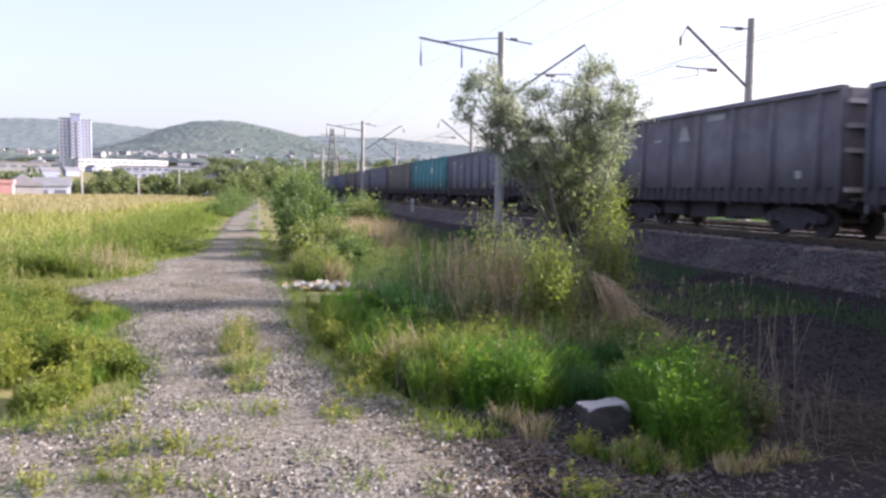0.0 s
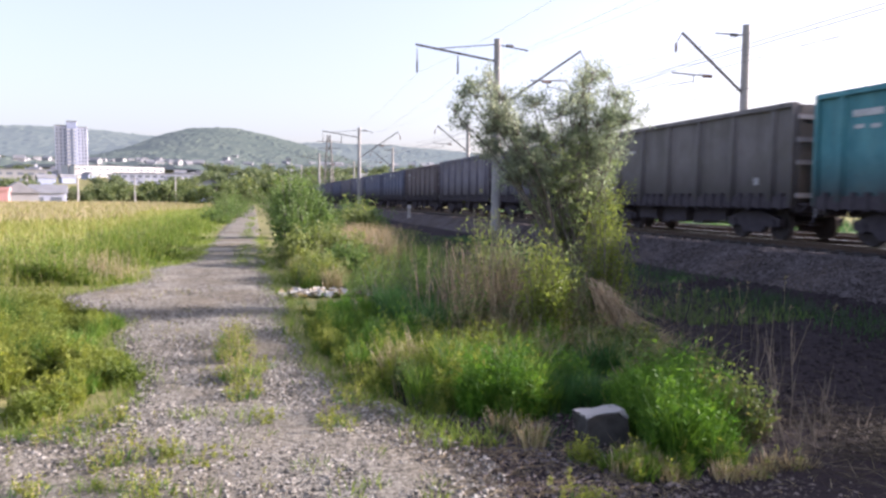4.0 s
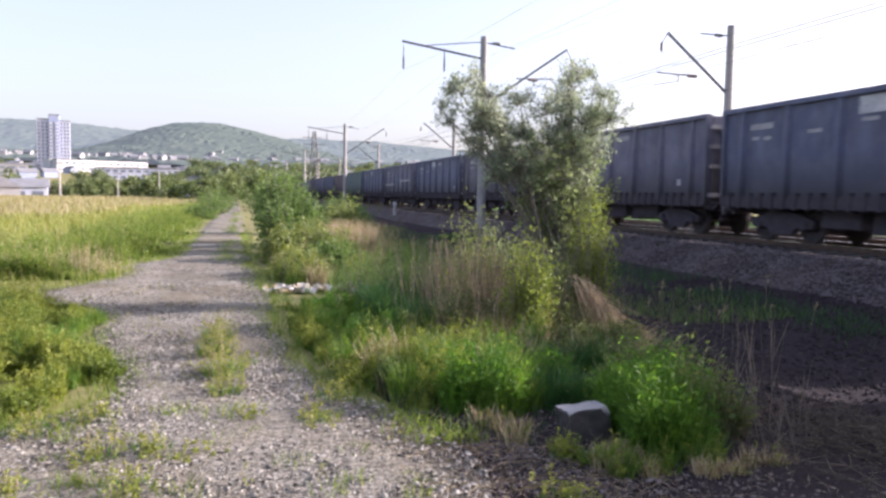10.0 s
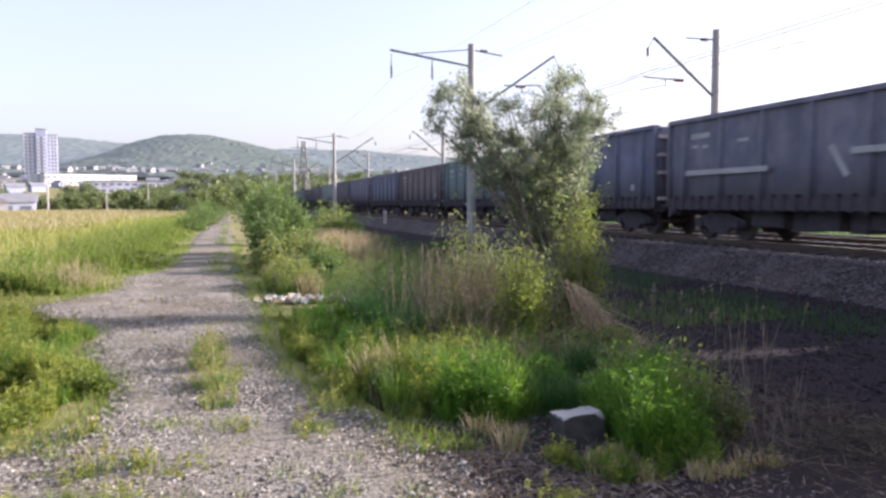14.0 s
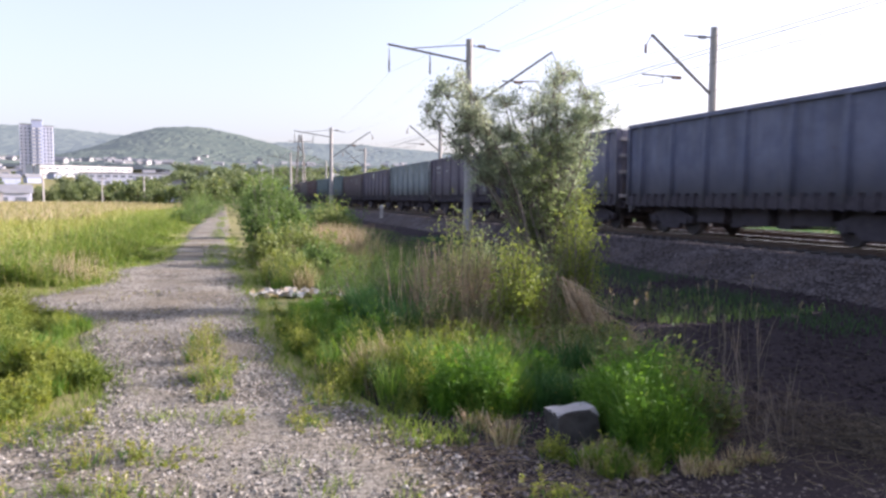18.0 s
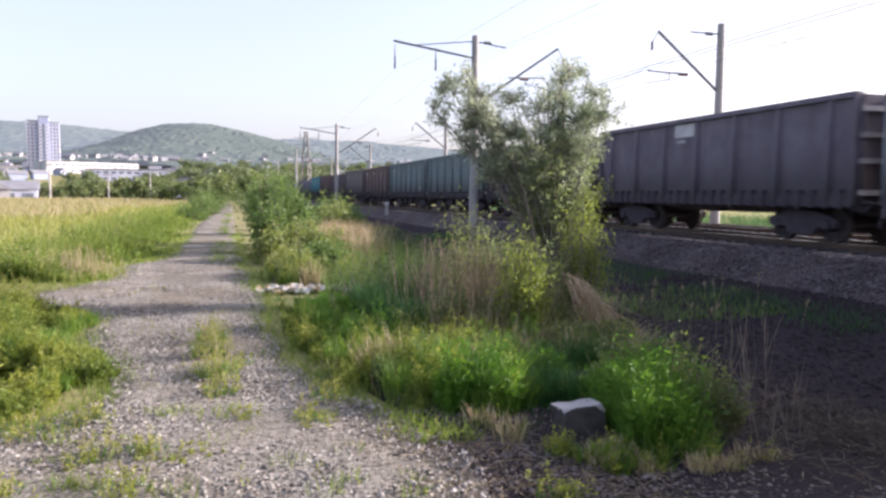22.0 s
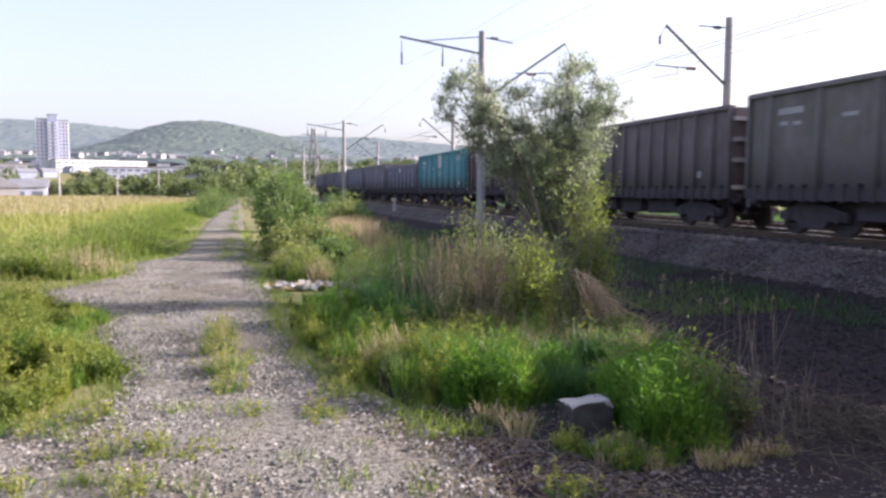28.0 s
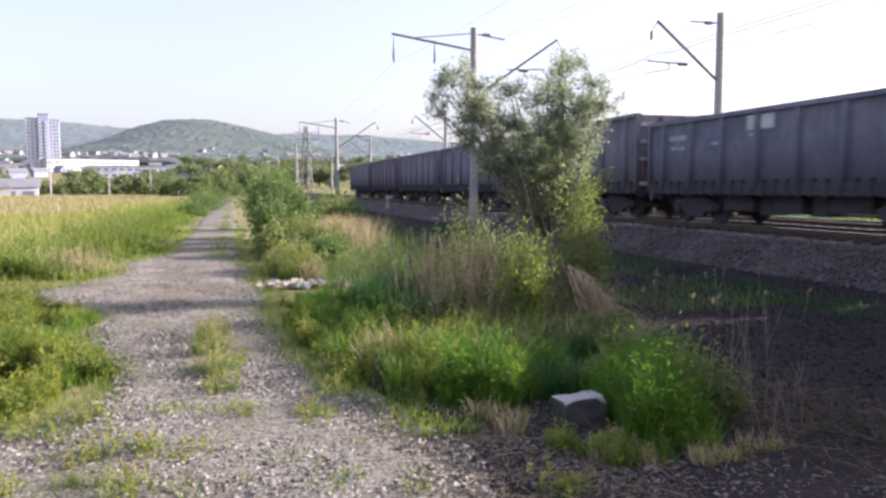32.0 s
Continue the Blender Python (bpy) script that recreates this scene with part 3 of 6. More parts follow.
rail_track(AXIS, "railway_track", "rusty steel rails on concrete sleepers under the passing train", M_SLEEPER)
rail_track(AXIS_2, "railway_track", "empty second track of steel rails on concrete sleepers", M_CONCRETE)


# ---------------------------------------------------------------- wagons
H_SILL = 1.12
BODY = 12.98


def wall_rib(H, w):
    ge = Geo()
    v = []
    for z, d in ((H_SILL + 0.02, 0.15), (H_SILL + 0.55, 0.15), (H - 0.14, 0.085)):
        v += [(0, -w, z), (-d, -w * 0.62, z), (-d, w * 0.62, z), (0, w, z)]
    v = np.array(v)
    f = [[i * 4 + j, i * 4 + j + 1, i * 4 + j + 5, i * 4 + j + 4] for i in (0, 1) for j in range(3)] + [[8, 9, 10, 11], [3, 2, 1, 0]]
    ge.add(v, [np.array(f)])
    return ge


def wagon_meshes(H, ribs):
    """The shared pieces of one type of gondola; outside of the near wall faces -x."""
    L = BODY / 2
    M = {}
    ge = Geo()
    box(ge, -1.46, -1.40, -L, L, H_SILL, H - 0.1)
    M["wall"] = ge.mesh("side_wall", M_UNDER)
    M["chord"] = box(Geo(), -1.57, -1.36, -L, L, H - 0.14, H, 0.02).mesh("top_chord", M_UNDER)
    ge = box(Geo(), -1.55, -1.38, -L, L, H_SILL - 0.16, H_SILL + 0.17, 0.01)
    for i in range(27):                # hatch latches along the sill
        box(ge, -1.60, -1.46, -L + 0.3 + i * 0.47, -L + 0.42 + i * 0.47, H_SILL - 0.2, H_SILL + 0.27, 0.01)
    M["sill"] = ge.mesh("side_sill", M_UNDER)
    M["corner"] = box(Geo(), -1.572, -1.358, -0.06, 0.06, H_SILL - 0.1, H - 0.02).mesh("corner_post", M_UNDER)
    M["rib"] = wall_rib(H, 0.13 if ribs < 10 else 0.085).mesh("rib", M_UNDER)
    M["ribs"] = ribs
    ge = Geo()
    box(ge, -1.40, 1.40, L - 0.06, L, H_SILL, H - 0.06)
    M["end"] = ge.mesh("end_wall", M_UNDER)
    M["beam"] = box(Geo(), -1.44, 1.44, L, L + 0.14, -0.065, 0.065, 0.012).mesh("end_beam", M_UNDER)
    M["beams"] = (H_SILL + 0.2, H - 1.68, H - 1.05, H - 0.42)
    M["post"] = box(Geo(), -0.06, 0.06, L, L + 0.09, H_SILL, H - 0.1).mesh("end_post", M_UNDER)
    ge = Geo()
    box(ge, -0.32, 0.32, -L - 0.1, L + 0.1, 0.72, 1.1)
    box(ge, -1.40, 1.40, -L, L, 1.0, 1.13)
    for yy in (-L + 0.1, -4.325, -1.6, 1.6, 4.325, L - 0.1):
        box(ge, -1.36, 1.36, yy - 0.14, yy + 0.14, 0.86, 1.1)
    M["frame"] = ge.mesh("underframe", M_UNDER)
    ge = Geo()
    box(ge, -1.42, -0.36, -0.55, 0.55, -0.05, 0.05, m=pose(0, 0, 0))
    box(ge, -1.44, -1.36, -0.56, 0.56, -0.10, 0.30)
    M["hatch"] = ge.mesh("floor_hatch", M_UNDER)
    ge = Geo()
    pos = np.meshgrid(np.linspace(-1.39, 1.39, 9), np.linspace(-L + 0.07, L - 0.07, 40))
    X, Y = pos
    Z = H - 0.42 + 0.34 * np.cos(X / 1.39 * 1.45) * (0.55 + 0.45 * np.cos(Y * 2 * np.pi / 4.2)) + 0.06 * wobble(X, Y, 0.3)
    i, j = np.meshgrid(np.arange(39), np.arange(8), indexing="ij")
    f = np.stack([i * 9 + j, i * 9 + j + 1, (i + 1) * 9 + j + 1, (i + 1) * 9 + j], -1).reshape(-1, 4)
    ge.add(np.stack([X, Y, Z], -1).reshape(-1, 3), [f])
    M["coal"] = ge.mesh("coal_load", M_COAL)
    ge = Geo()
    for s in (-1.34, -0.98):
        beam(ge, (s, L + 0.16, H_SILL - 0.4), (s, L + 0.18, H - 0.05), 0.05, 0.05)
    for i in range(7):
        z = H_SILL - 0.3 + i * (H - H_SILL + 0.2) / 6.5
        beam(ge, (-1.34, L + 0.18, z), (-0.98, L + 0.18, z), 0.04, 0.04)
    M["ladder"] = ge.mesh("ladder", M_UNDER)
    ge = Geo()
    box(ge, -1.30, 1.30, L + 0.02, L + 0.36, 1.04, 1.10)
    for s in (-1.25, -0.5, 0.5, 1.25):
        beam(ge, (s, L + 0.05, 0.82), (s, L + 0.34, 1.04), 0.05, 0.05)
    M["platform"] = ge.mesh("end_platform", M_UNDER)
    ge = Geo()
    tube(ge, np.array([(-0.42, L + 0.05, 0.86), (-0.42, L + 0.22, 0.66), (-0.38, L + 0.36, 0.56), (-0.34, L + 0.45, 0.62)]), [0.028] * 4, 6)
    M["hose"] = ge.mesh("brake_hose", M_UNDER)
    ge = Geo()
    beam(ge, (-1.35, L + 0.2, 0.72), (0.2, L + 0.2, 0.98), 0.035, 0.035)
    beam(ge, (-1.35, L + 0.2, 0.72), (-1.42, L + 0.2, 0.48), 0.035, 0.035)
    M["lever"] = ge.mesh("uncoupling_lever", M_UNDER)
    return M


def bogie_meshes():
    M = {}
    ge = Geo()
    # cast side frame: arched over the axle boxes, dropped to the spring nest in the middle
    prof = [(-1.28, 0.62), (-1.22, 0.40), (-0.62, 0.40), (-0.42, 0.20), (0.42, 0.20), (0.62, 0.40), (1.22, 0.40), (1.28, 0.62), (0.85, 0.74), (0.45, 0.84), (-0.45, 0.84), (-0.85, 0.74)]
    k = len(prof)
    v = np.array([[x0, a, b] for x0 in (-0.09, 0.09) for a, b in prof])
    j = np.arange(k)
    ge.add(v, [np.stack([j, (j + 1) % k, (j + 1) % k + k, j + k], -1), j[None, ::-1], (j + k)[None]])
    for s in (-0.925, 0.925):
        disc_stack(ge, [(-0.16, 0.13), (-0.13, 0.15), (0.1, 0.15)], "x", 12, (0, s, 0.478))
    M["side"] = ge.mesh("side_frame", M_UNDER)
    ge = Geo()
    box(ge, -1.1, 1.1, -0.22, 0.22, 0.55, 0.86, 0.04)
    for s in (-1.02, 1.02):
        for q in (-0.16, 0.16):
            disc_stack(ge, [(0.24, 0.08), (0.56, 0.08)], "z", 8, (s, q, 0))
    M["bolster"] = ge.mesh("bolster", M_UNDER)
    ge = Geo()
    disc_stack(ge, [(-1.0, 0.07), (1.0, 0.07)], "x", 10)
    for s in (-1, 1):
        rings = [(0.70, 0.44), (0.72, 0.505), (0.745, 0.478), (0.85, 0.47), (0.85, 0.40), (0.80, 0.38), (0.80, 0.17), (0.88, 0.13), (0.88, 0.06)]
        disc_stack(ge, [(s * a, r) for a, r in (rings if s > 0 else rings[::-1])], "x", 22)
        for q in range(3):
            w = q * 2.094
            box(ge, s * 0.806 - 0.01, s * 0.806 + 0.01, -0.05, 0.05, 0.2, 0.36, m=Matrix.Rotation(w, 4, "X"))
    M["wheelset"] = ge.mesh("wheelset", M_WHEEL)
    ge = Geo()
    box(ge, -0.12, 0.12, 0, 0.34, 0.96, 1.16, 0.02)
    box(ge, -0.17, 0.17, 0.30, 0.56, 0.90, 1.2, 0.03)
    M["coupler"] = ge.mesh("coupler", M_UNDER)
    ge = Geo()
    disc_stack(ge, [(-0.45, 0.0), (-0.42, 0.2), (0.42, 0.2), (0.45, 0.0)], "y", 12, (-0.75, 0, 0.92))
    M["tank"] = ge.mesh("air_tank", M_UNDER)
    ge = Geo()
    for y0, y1, z0, x0 in ((-2.9, -1.5, 0.48, -1.05), (-1.3, -0.75, 0.36, -0.9), (-0.6, 0.55, 0.42, -1.1), (0.8, 1.3, 0.34, -0.9), (1.5, 2.85, 0.46, -1.05)):
        box(ge, x0, x0 + 0.7, y0, y1, z0, 1.02, 0.03)
    beam(ge, (-0.6, -3.2, 0.42), (-0.6, 3.2, 0.42), 0.06, 0.06)
    M["rigging"] = ge.mesh("brake_gear", M_UNDER)
    return M


TYPES = {"a": wagon_meshes(3.92, 7), "b": wagon_meshes(3.74, 13), "c": wagon_meshes(3.98, 8), "e": wagon_meshes(4.02, 7), "d": wagon_meshes(3.44, 8), "f": wagon_meshes(3.77, 7), "g": wagon_meshes(3.84, 13), "h": wagon_meshes(3.72, 8)}
HEIGHT = {"a": 3.92, "b": 3.74, "c": 3.98, "e": 4.02, "d": 3.44, "f": 3.77, "g": 3.84, "h": 3.72}
BOGIE = bogie_meshes()

PAINT = {
    "grey": wagon_paint("wagon_grey", (0.127, 0.118, 0.148), (0.183, 0.170, 0.206)),
    "blue": wagon_paint("wagon_blue_grey", (0.095, 0.106, 0.168), (0.138, 0.148, 0.212)),
    "slate": wagon_paint("wagon_slate", (0.114, 0.117, 0.169), (0.174, 0.167, 0.215)),
    "brown": wagon_paint("wagon_brown", (0.110, 0.085, 0.094), (0.145, 0.122, 0.131)),
    "red": wagon_paint("wagon_red_brown", (0.107, 0.059, 0.062), (0.123, 0.083, 0.086)),
    "plum": wagon_paint("wagon_plum_grey", (0.108, 0.093, 0.126), (0.144, 0.129, 0.161)),
    "teal": wagon_paint("wagon_teal", (0.050, 0.207, 0.241), (0.087, 0.266, 0.294), grime=0.3),
    "green": wagon_paint("wagon_dull_teal", (0.099, 0.149, 0.162), (0.142, 0.183, 0.190)),
    "pale": wagon_paint("wagon_faded_grey", (0.161, 0.197, 0.213), (0.248, 0.281, 0.291), grime=0.35),
    "olive": wagon_paint("wagon_olive_grey", (0.128, 0.118, 0.110), (0.165, 0.150, 0.151)),
}
WORD = {"grey": "dark grey", "blue": "dark blue-grey", "slate": "slate grey", "brown": "brownish grey", "red": "dark red-brown", "plum": "plum grey",
        "teal": "bright teal", "green": "dull teal-green", "pale": "pale faded blue-grey", "olive": "olive grey"}
# rear gap number, wall type, paint, markings
TRAIN = [
    (-15, "a", "grey", ""), (-14, "a", "slate", "n"), (-13, "e", "grey", "tn"), (-12, "b", "grey", ""), (-11, "a", "slate", "n"), (-10, "c", "teal", "pn"), (-9, "a", "olive", "n"),
    (-8, "e", "slate", "n"), (-7, "e", "grey", ""), (-6, "a", "brown", "n"), (-5, "a", "blue", "spn"), (-4, "a", "blue", "spn"), (-3, "a", "slate", "spn"), (-2, "a", "grey", "n"),
    (-1, "a", "blue", "spn"), (0, "a", "slate", "dn"), (1, "a", "blue", "sn"), (2, "a", "green", "n"), (3, "a", "brown", "n"), (4, "a", "blue", ""), (5, "a", "slate", "n"),
    (6, "a", "plum", "n"), (7, "a", "pale", ""), (8, "f", "plum", "s"), (9, "h", "brown", "on"), (10, "a", "green", ""), (11, "a", "green", "n"), (12, "a", "red", "on"),
    (13, "e", "olive", "n"), (14, "g", "brown", "n"), (15, "e", "red", "n"), (16, "c", "teal", "qln"), (17, "d", "slate", "sn"), (18, "a", "grey", ""), (19, "a", "slate", ""),
    (20, "a", "grey", ""), (21, "a", "plum", ""), (22, "a", "grey", "")]


def plate(w, h):
    ge = Geo()
    box(ge, -0.012, 0.0, -w / 2, w / 2, -h / 2, h / 2)
    return ge.mesh("marking", M_MARK)


def ring_mark():
    ge = Geo()
    k = 20
    a = np.arange(k) * 2 * np.pi / k
    v = np.concatenate([np.stack([np.full(k, x), np.cos(a) * r, np.sin(a) * r * 1.25], -1) for x, r in ((0, 0.30), (-0.012, 0.30), (-0.012, 0.24), (0, 0.24))])
    j = np.arange(k)
    q = (j + 1) % k
    ge.add(v, [np.concatenate([np.stack([r * k + j, r * k + q, ((r + 1) % 4) * k + q, ((r + 1) % 4) * k + j], -1) for r in range(4)])])
    return ge.mesh("marking", M_MARK)


def wedge_mark():
    ge = Geo()
    v = np.array([[0, -0.35, -0.25], [0, 0.35, -0.25], [0, 0.12, 0.25], [0, -0.12, 0.25]], float)
    ge.add(np.concatenate([v, v - [0.012, 0, 0]]), [BOX])
    return ge.mesh("marking", M_MARK)


BARS = {(w, h): plate(w, h) for w, h in ((0.95, 0.17), (0.5, 0.10), (1.15, 0.42), (0.22, 0.22), (0.85, 0.5), (0.12, 0.36), (3.9, 0.16), (1.2, 1.0), (0.9, 0.12), (0.3, 0.1))}
RING, WEDGE = ring_mark(), wedge_mark()


def mark(wagon, me, y, z, tilt=0.0, depth=-1.462, paint_=None):
    part("marking", me, paint_ or (M_MARK if paint == "teal" else M_FAINT), wagon, "faded white paint", at=pose(depth, y, z, tilt, 0, 0))


wagons, wheels = [], {-1: [], 1: []}
for gap, kind, paint, marks in TRAIN:
    H, T, P = HEIGHT[kind], TYPES[kind], PAINT[paint]
    extra = {"s": ", white panel, lettering", "q": ", large white panels", "o": ", faded white ring mark", "d": ", pale diagonal stripe"}
    note = next((extra[m] for m in marks if m in extra), "")
    wg = tagged(new("gondola_wagon"), f"{WORD[paint]} steel gondola wagon with coal{note}", "freight wagon", "wagons of the coal train")
    wagons.append((gap, wg))
    for s in (-1, 1):
        turn = pose(0, 0, 0, 0, 0, 0 if s < 0 else 180)
        wall = part("side_wall", T["wall"], P, wg, at=turn)
        for i in range(T["ribs"]):
            part("rib", T["rib"], P, wall, at=pose(-1.458, (i - (T["ribs"] - 1) / 2) * (BODY - 1.7) / (T["ribs"] - 1), 0))
        part("top_chord", T["chord"], P, wall)
        part("side_sill", T["sill"], M_UNDER, wall, "dark sooty sill with hatch latches")
        for q in (-1, 1):
            part("corner_post", T["corner"], P, wall, at=pose(0, q * BODY / 2, 0))
        end = part("end_wall", T["end"], P, wg, at=turn)
        for z in T["beams"]:
            part("end_beam", T["beam"], M_PALE_STEEL, end, at=pose(0, 0, z))
        for q in (-1.3, -0.45, 0.45, 1.3):
            part("end_post", T["post"], P, end, at=pose(q, 0, 0))
        part("ladder", T["ladder"], M_PALE_STEEL, wg, "pale steel ladder", at=turn)
        part("end_platform", T["platform"], M_UNDER, wg, at=turn)
        part("brake_hose", T["hose"], M_UNDER, wg, at=turn)
        part("uncoupling_lever", T["lever"], M_UNDER, wg, at=turn)
        part("coupler", BOGIE["coupler"], M_UNDER, wg, at=pose(0, 0, 0, 0, 0, 0 if s < 0 else 180) @ pose(0, BODY / 2 - 0.02, 0))
        bg = part("bogie", BOGIE["bolster"], M_UNDER, wg, at=pose(0, s * 4.325, 0))
        for q in (-1, 1):
            part("side_frame", BOGIE["side"], M_UNDER, bg, at=pose(q * 1.02, 0, 0))
            wh = part("wheelset", BOGIE["wheelset"], M_WHEEL, bg, at=pose(0, q * 0.925, 0.475))
            wheels[q].append(wh)
        for i in range(5):
            part("floor_hatch", T["hatch"], M_UNDER, wg, at=turn @ pose(0, (i - 2) * 1.22, 0.78) @ pose(0, 0, 0, 0, 12, 0))
    part("underframe", T["frame"], M_UNDER, wg)
    part("air_tank", BOGIE["tank"], M_UNDER, wg)
    if gap != 8:
        part("brake_gear", BOGIE["rigging"], M_UNDER, wg)
    part("coal_load", T["coal"], M_COAL, wg)
    # markings on the side that faces the path; the wagon's rear is at +y
    z0 = H_SILL
    if "n" in marks:
        mark(wg, BARS[(0.95, 0.17)], 4.85, H - 0.62, paint_=M_MARK if paint == "teal" else M_FAINT)
        mark(wg, BARS[(0.3, 0.1)], 5.1, H - 0.95)
        mark(wg, BARS[(0.3, 0.1)], 4.6, H - 0.97)
        mark(wg, BARS[(0.5, 0.10)], 2.75, H - 0.9)
        mark(wg, BARS[(0.22, 0.22)], -4.9, z0 + 0.62)
    if "s" in marks:
        mark(wg, BARS[(1.15, 0.42)], 0.72, H - 0.40, paint_=M_MARK)
        mark(wg, BARS[(0.5, 0.10)], 0.95, H - 0.75)
    if "p" in marks:
        mark(wg, BARS[(0.85, 0.5)] if paint == "teal" else BARS[(0.95, 0.17)], -1.55 if paint == "teal" else -0.9, H - 1.05 if paint == "teal" else H - 0.42, paint_=M_MARK if paint == "teal" else M_FAINT)
    if "t" in marks:
        mark(wg, WEDGE, 0.95, H - 0.75)
        mark(wg, BARS[(0.95, 0.17)], -0.9, H - 0.35)
    if "o" in marks:
        mark(wg, RING, -2.8, H - 0.75)
        mark(wg, BARS[(0.95, 0.17)], 1.0, H - 0.6)
    if "d" in marks:
        mark(wg, BARS[(3.9, 0.16)], -3.4, z0 + 1.3, depth=-1.64)
        mark(wg, BARS[(3.9, 0.16)], 3.4, z0 + 1.0, depth=-1.64)
        mark(wg, BARS[(0.95, 0.17)], -0.9, z0 + 1.1, 55)
    if "q" in marks:
        mark(wg, BARS[(1.2, 1.0)], 0.0, H - 0.62, paint_=M_MARK)
        mark(wg, BARS[(0.9, 0.12)], 0.05, H - 1.42, paint_=M_FAINT)
        mark(wg, BARS[(0.9, 0.12)], 0.05, H - 1.62, paint_=M_FAINT)
        mark(wg, BARS[(0.5, 0.10)], 2.2, H - 1.1)
        mark(wg, BARS[(0.3, 0.1)], 3.9, H - 1.15)
    if "l" in marks:
        for i, (yy, tilt) in enumerate(((-4.35, 14), (-4.75, 8), (-5.15, 0), (-5.6, 16))):
            mark(wg, BARS[(0.12, 0.36)], yy, H - 0.55, tilt, paint_=M_MARK)
        mark(wg, BARS[(0.3, 0.1)], -5.28, H - 0.7)


# ---------------------------------------------------------------- overhead line
def wire(name, pts, r, label, mat=M_WIRE):
    ge = Geo()
    tube(ge, pts, np.full(len(pts), r), 5)
    return tagged(part(name, ge, mat), label, "wire")


def catenary_mast(x, y, s, name_label, feeder):
    """A tapering concrete mast; s: which way its track lies (+1: +x)."""
    th = tagged(new("catenary_mast"), name_label, "catenary mast", "catenary masts")
    zb = float(ground_z(x, y)) - 0.05
    th.location = (x, y, zb)
    top = (10.15 if feeder else 10.35) - zb
    ge = Geo()
    disc_stack(ge, [(0, 0.26), (top * 0.5, 0.22), (top, 0.18)], "z", 14)
    part("post", ge, M_POLE, th, smooth_shade=False)
    h = lambda w: RAIL_Z + w - zb
    ex = 4.85 if feeder else 3.6        # reach of the slanting tube
    ge = Geo()
    beam(ge, (s * 0.12, 0, h(6.1 if feeder else 6.55)), (s * ex, 0, h(9.34)), 0.09, 0.11)
    br = part("cantilever", ge, M_STEEL, th)
    ge = Geo()
    beam(ge, (s * 0.1, 0, h(9.42)), (s * 1.75, 0, h(9.2 if feeder else 9.42)), 0.06, 0.06)
    disc_stack(ge, [(s * (0.5 + i * 0.07), 0.10 if i % 2 else 0.06) for i in range(7)], "x", 10, (0, 0, h(9.4)))
    part("tie_rod", ge, M_STEEL, th)
    ge = Geo()
    disc_stack(ge, [(-0.22, 0.03)] + [(-0.2 + i * 0.05, 0.075 if i % 2 else 0.045) for i in range(9)] + [(0.22, 0.03)], "z", 10, (s * (ex + 0.32), 0, h(8.62)))
    beam(ge, (s * ex, 0, h(9.3)), (s * (ex + 0.32), 0, h(8.78)), 0.03, 0.03)
    part("insulator", ge, M_INSUL, th)
    ge = Geo()
    zr = 7.6 if feeder else 7.3
    beam(ge, (s * 1.9, 0, h(zr)), (s * 4.1, 0, h(zr + 0.08)), 0.06, 0.06)
    beam(ge, (s * 2.9, 0, h(zr)), (s * 2.92, 0, h(zr - 0.35)), 0.03, 0.03)
    beam(ge, (s * 2.9, 0, h(zr - 0.28)), (s * 4.3, 0, h(zr - 0.55)), 0.035, 0.035)
    part("registration_arm", ge, M_STEEL, th)
    ge = Geo()
    disc_stack(ge, [(1.3 + i * 0.07, 0.10 if i % 2 else 0.06) for i in range(8)], "x", 10, (1.3 if s > 0 else -3.7, 0, h(7.58 if s > 0 else 7.3)))
    part("insulator", ge, M_INSUL, th)
    if feeder:
        ge = Geo()
        beam(ge, (-0.1, 0, h(8.55)), (-4.5, 0, h(9.2)), 0.07, 0.10)
        beam(ge, (0.05, 0, h(9.45)), (-3.3, 0, h(9.05)), 0.045, 0.045)
        part("feeder_bracket", ge, M_STEEL, th)
        for xx in (-4.42, -2.2):
            ge = Geo()
            disc_stack(ge, [(h(7.75), 0.03)] + [(h(7.8) + i * 0.06, 0.06 if i % 2 else 0.035) for i in range(11)] + [(h(9.0), 0.015)], "z", 8, (xx, 0, 0))
            part("insulator", ge, M_STEEL, th)
    return th


NEAR_X, FAR_X = AXIS - 3.24, AXIS_2 + 3.9
near_ys = [39.3, 93.5, 151.0, 206.0, 262.0, -14.0]
far_ys = [33.6, 84.0, 132.0, 184.0, 240.0, -16.0]
for yy in near_ys:
    catenary_mast(NEAR_X, yy, 1, "grey concrete catenary mast with steel brackets, beside the track", True)
for yy in far_ys:
    catenary_mast(FAR_X, yy, -1, "grey concrete catenary mast standing beyond the far track", False)


def sagging(x, ys, z_at, sag):
    ys = sorted(ys)
    pts = []
    for a, b in zip(ys[:-1], ys[1:]):
        for u in np.linspace(0, 1, 9)[:-1]:
            pts.append((x, a + (b - a) * u, z_at - sag * 4 * u * (1 - u)))
    pts.append((x, ys[-1], z_at))
    return np.array(pts)


for ax, ys in ((AXIS + 0.1, near_ys), (AXIS_2 + 0.1, far_ys)):
    wire("contact_wire", sagging(ax, ys, RAIL_Z + 5.9, 0.05), 0.010, "thin grey contact wire above the track")
    mw = sagging(ax, ys, RAIL_Z + 7.7, 1.1)
    wire("messenger_wire", mw, 0.007, "sagging messenger wire of the overhead line")
    ge = Geo()
    for a in mw[1::2]:
        stalks(ge, a[None], np.array([[a[0], a[1], RAIL_Z + 5.9]]), 0.004, 0.004)
    stuff("droppers", ge, M_WIRE, "thin dropper wires between messenger and contact wire", "wires")
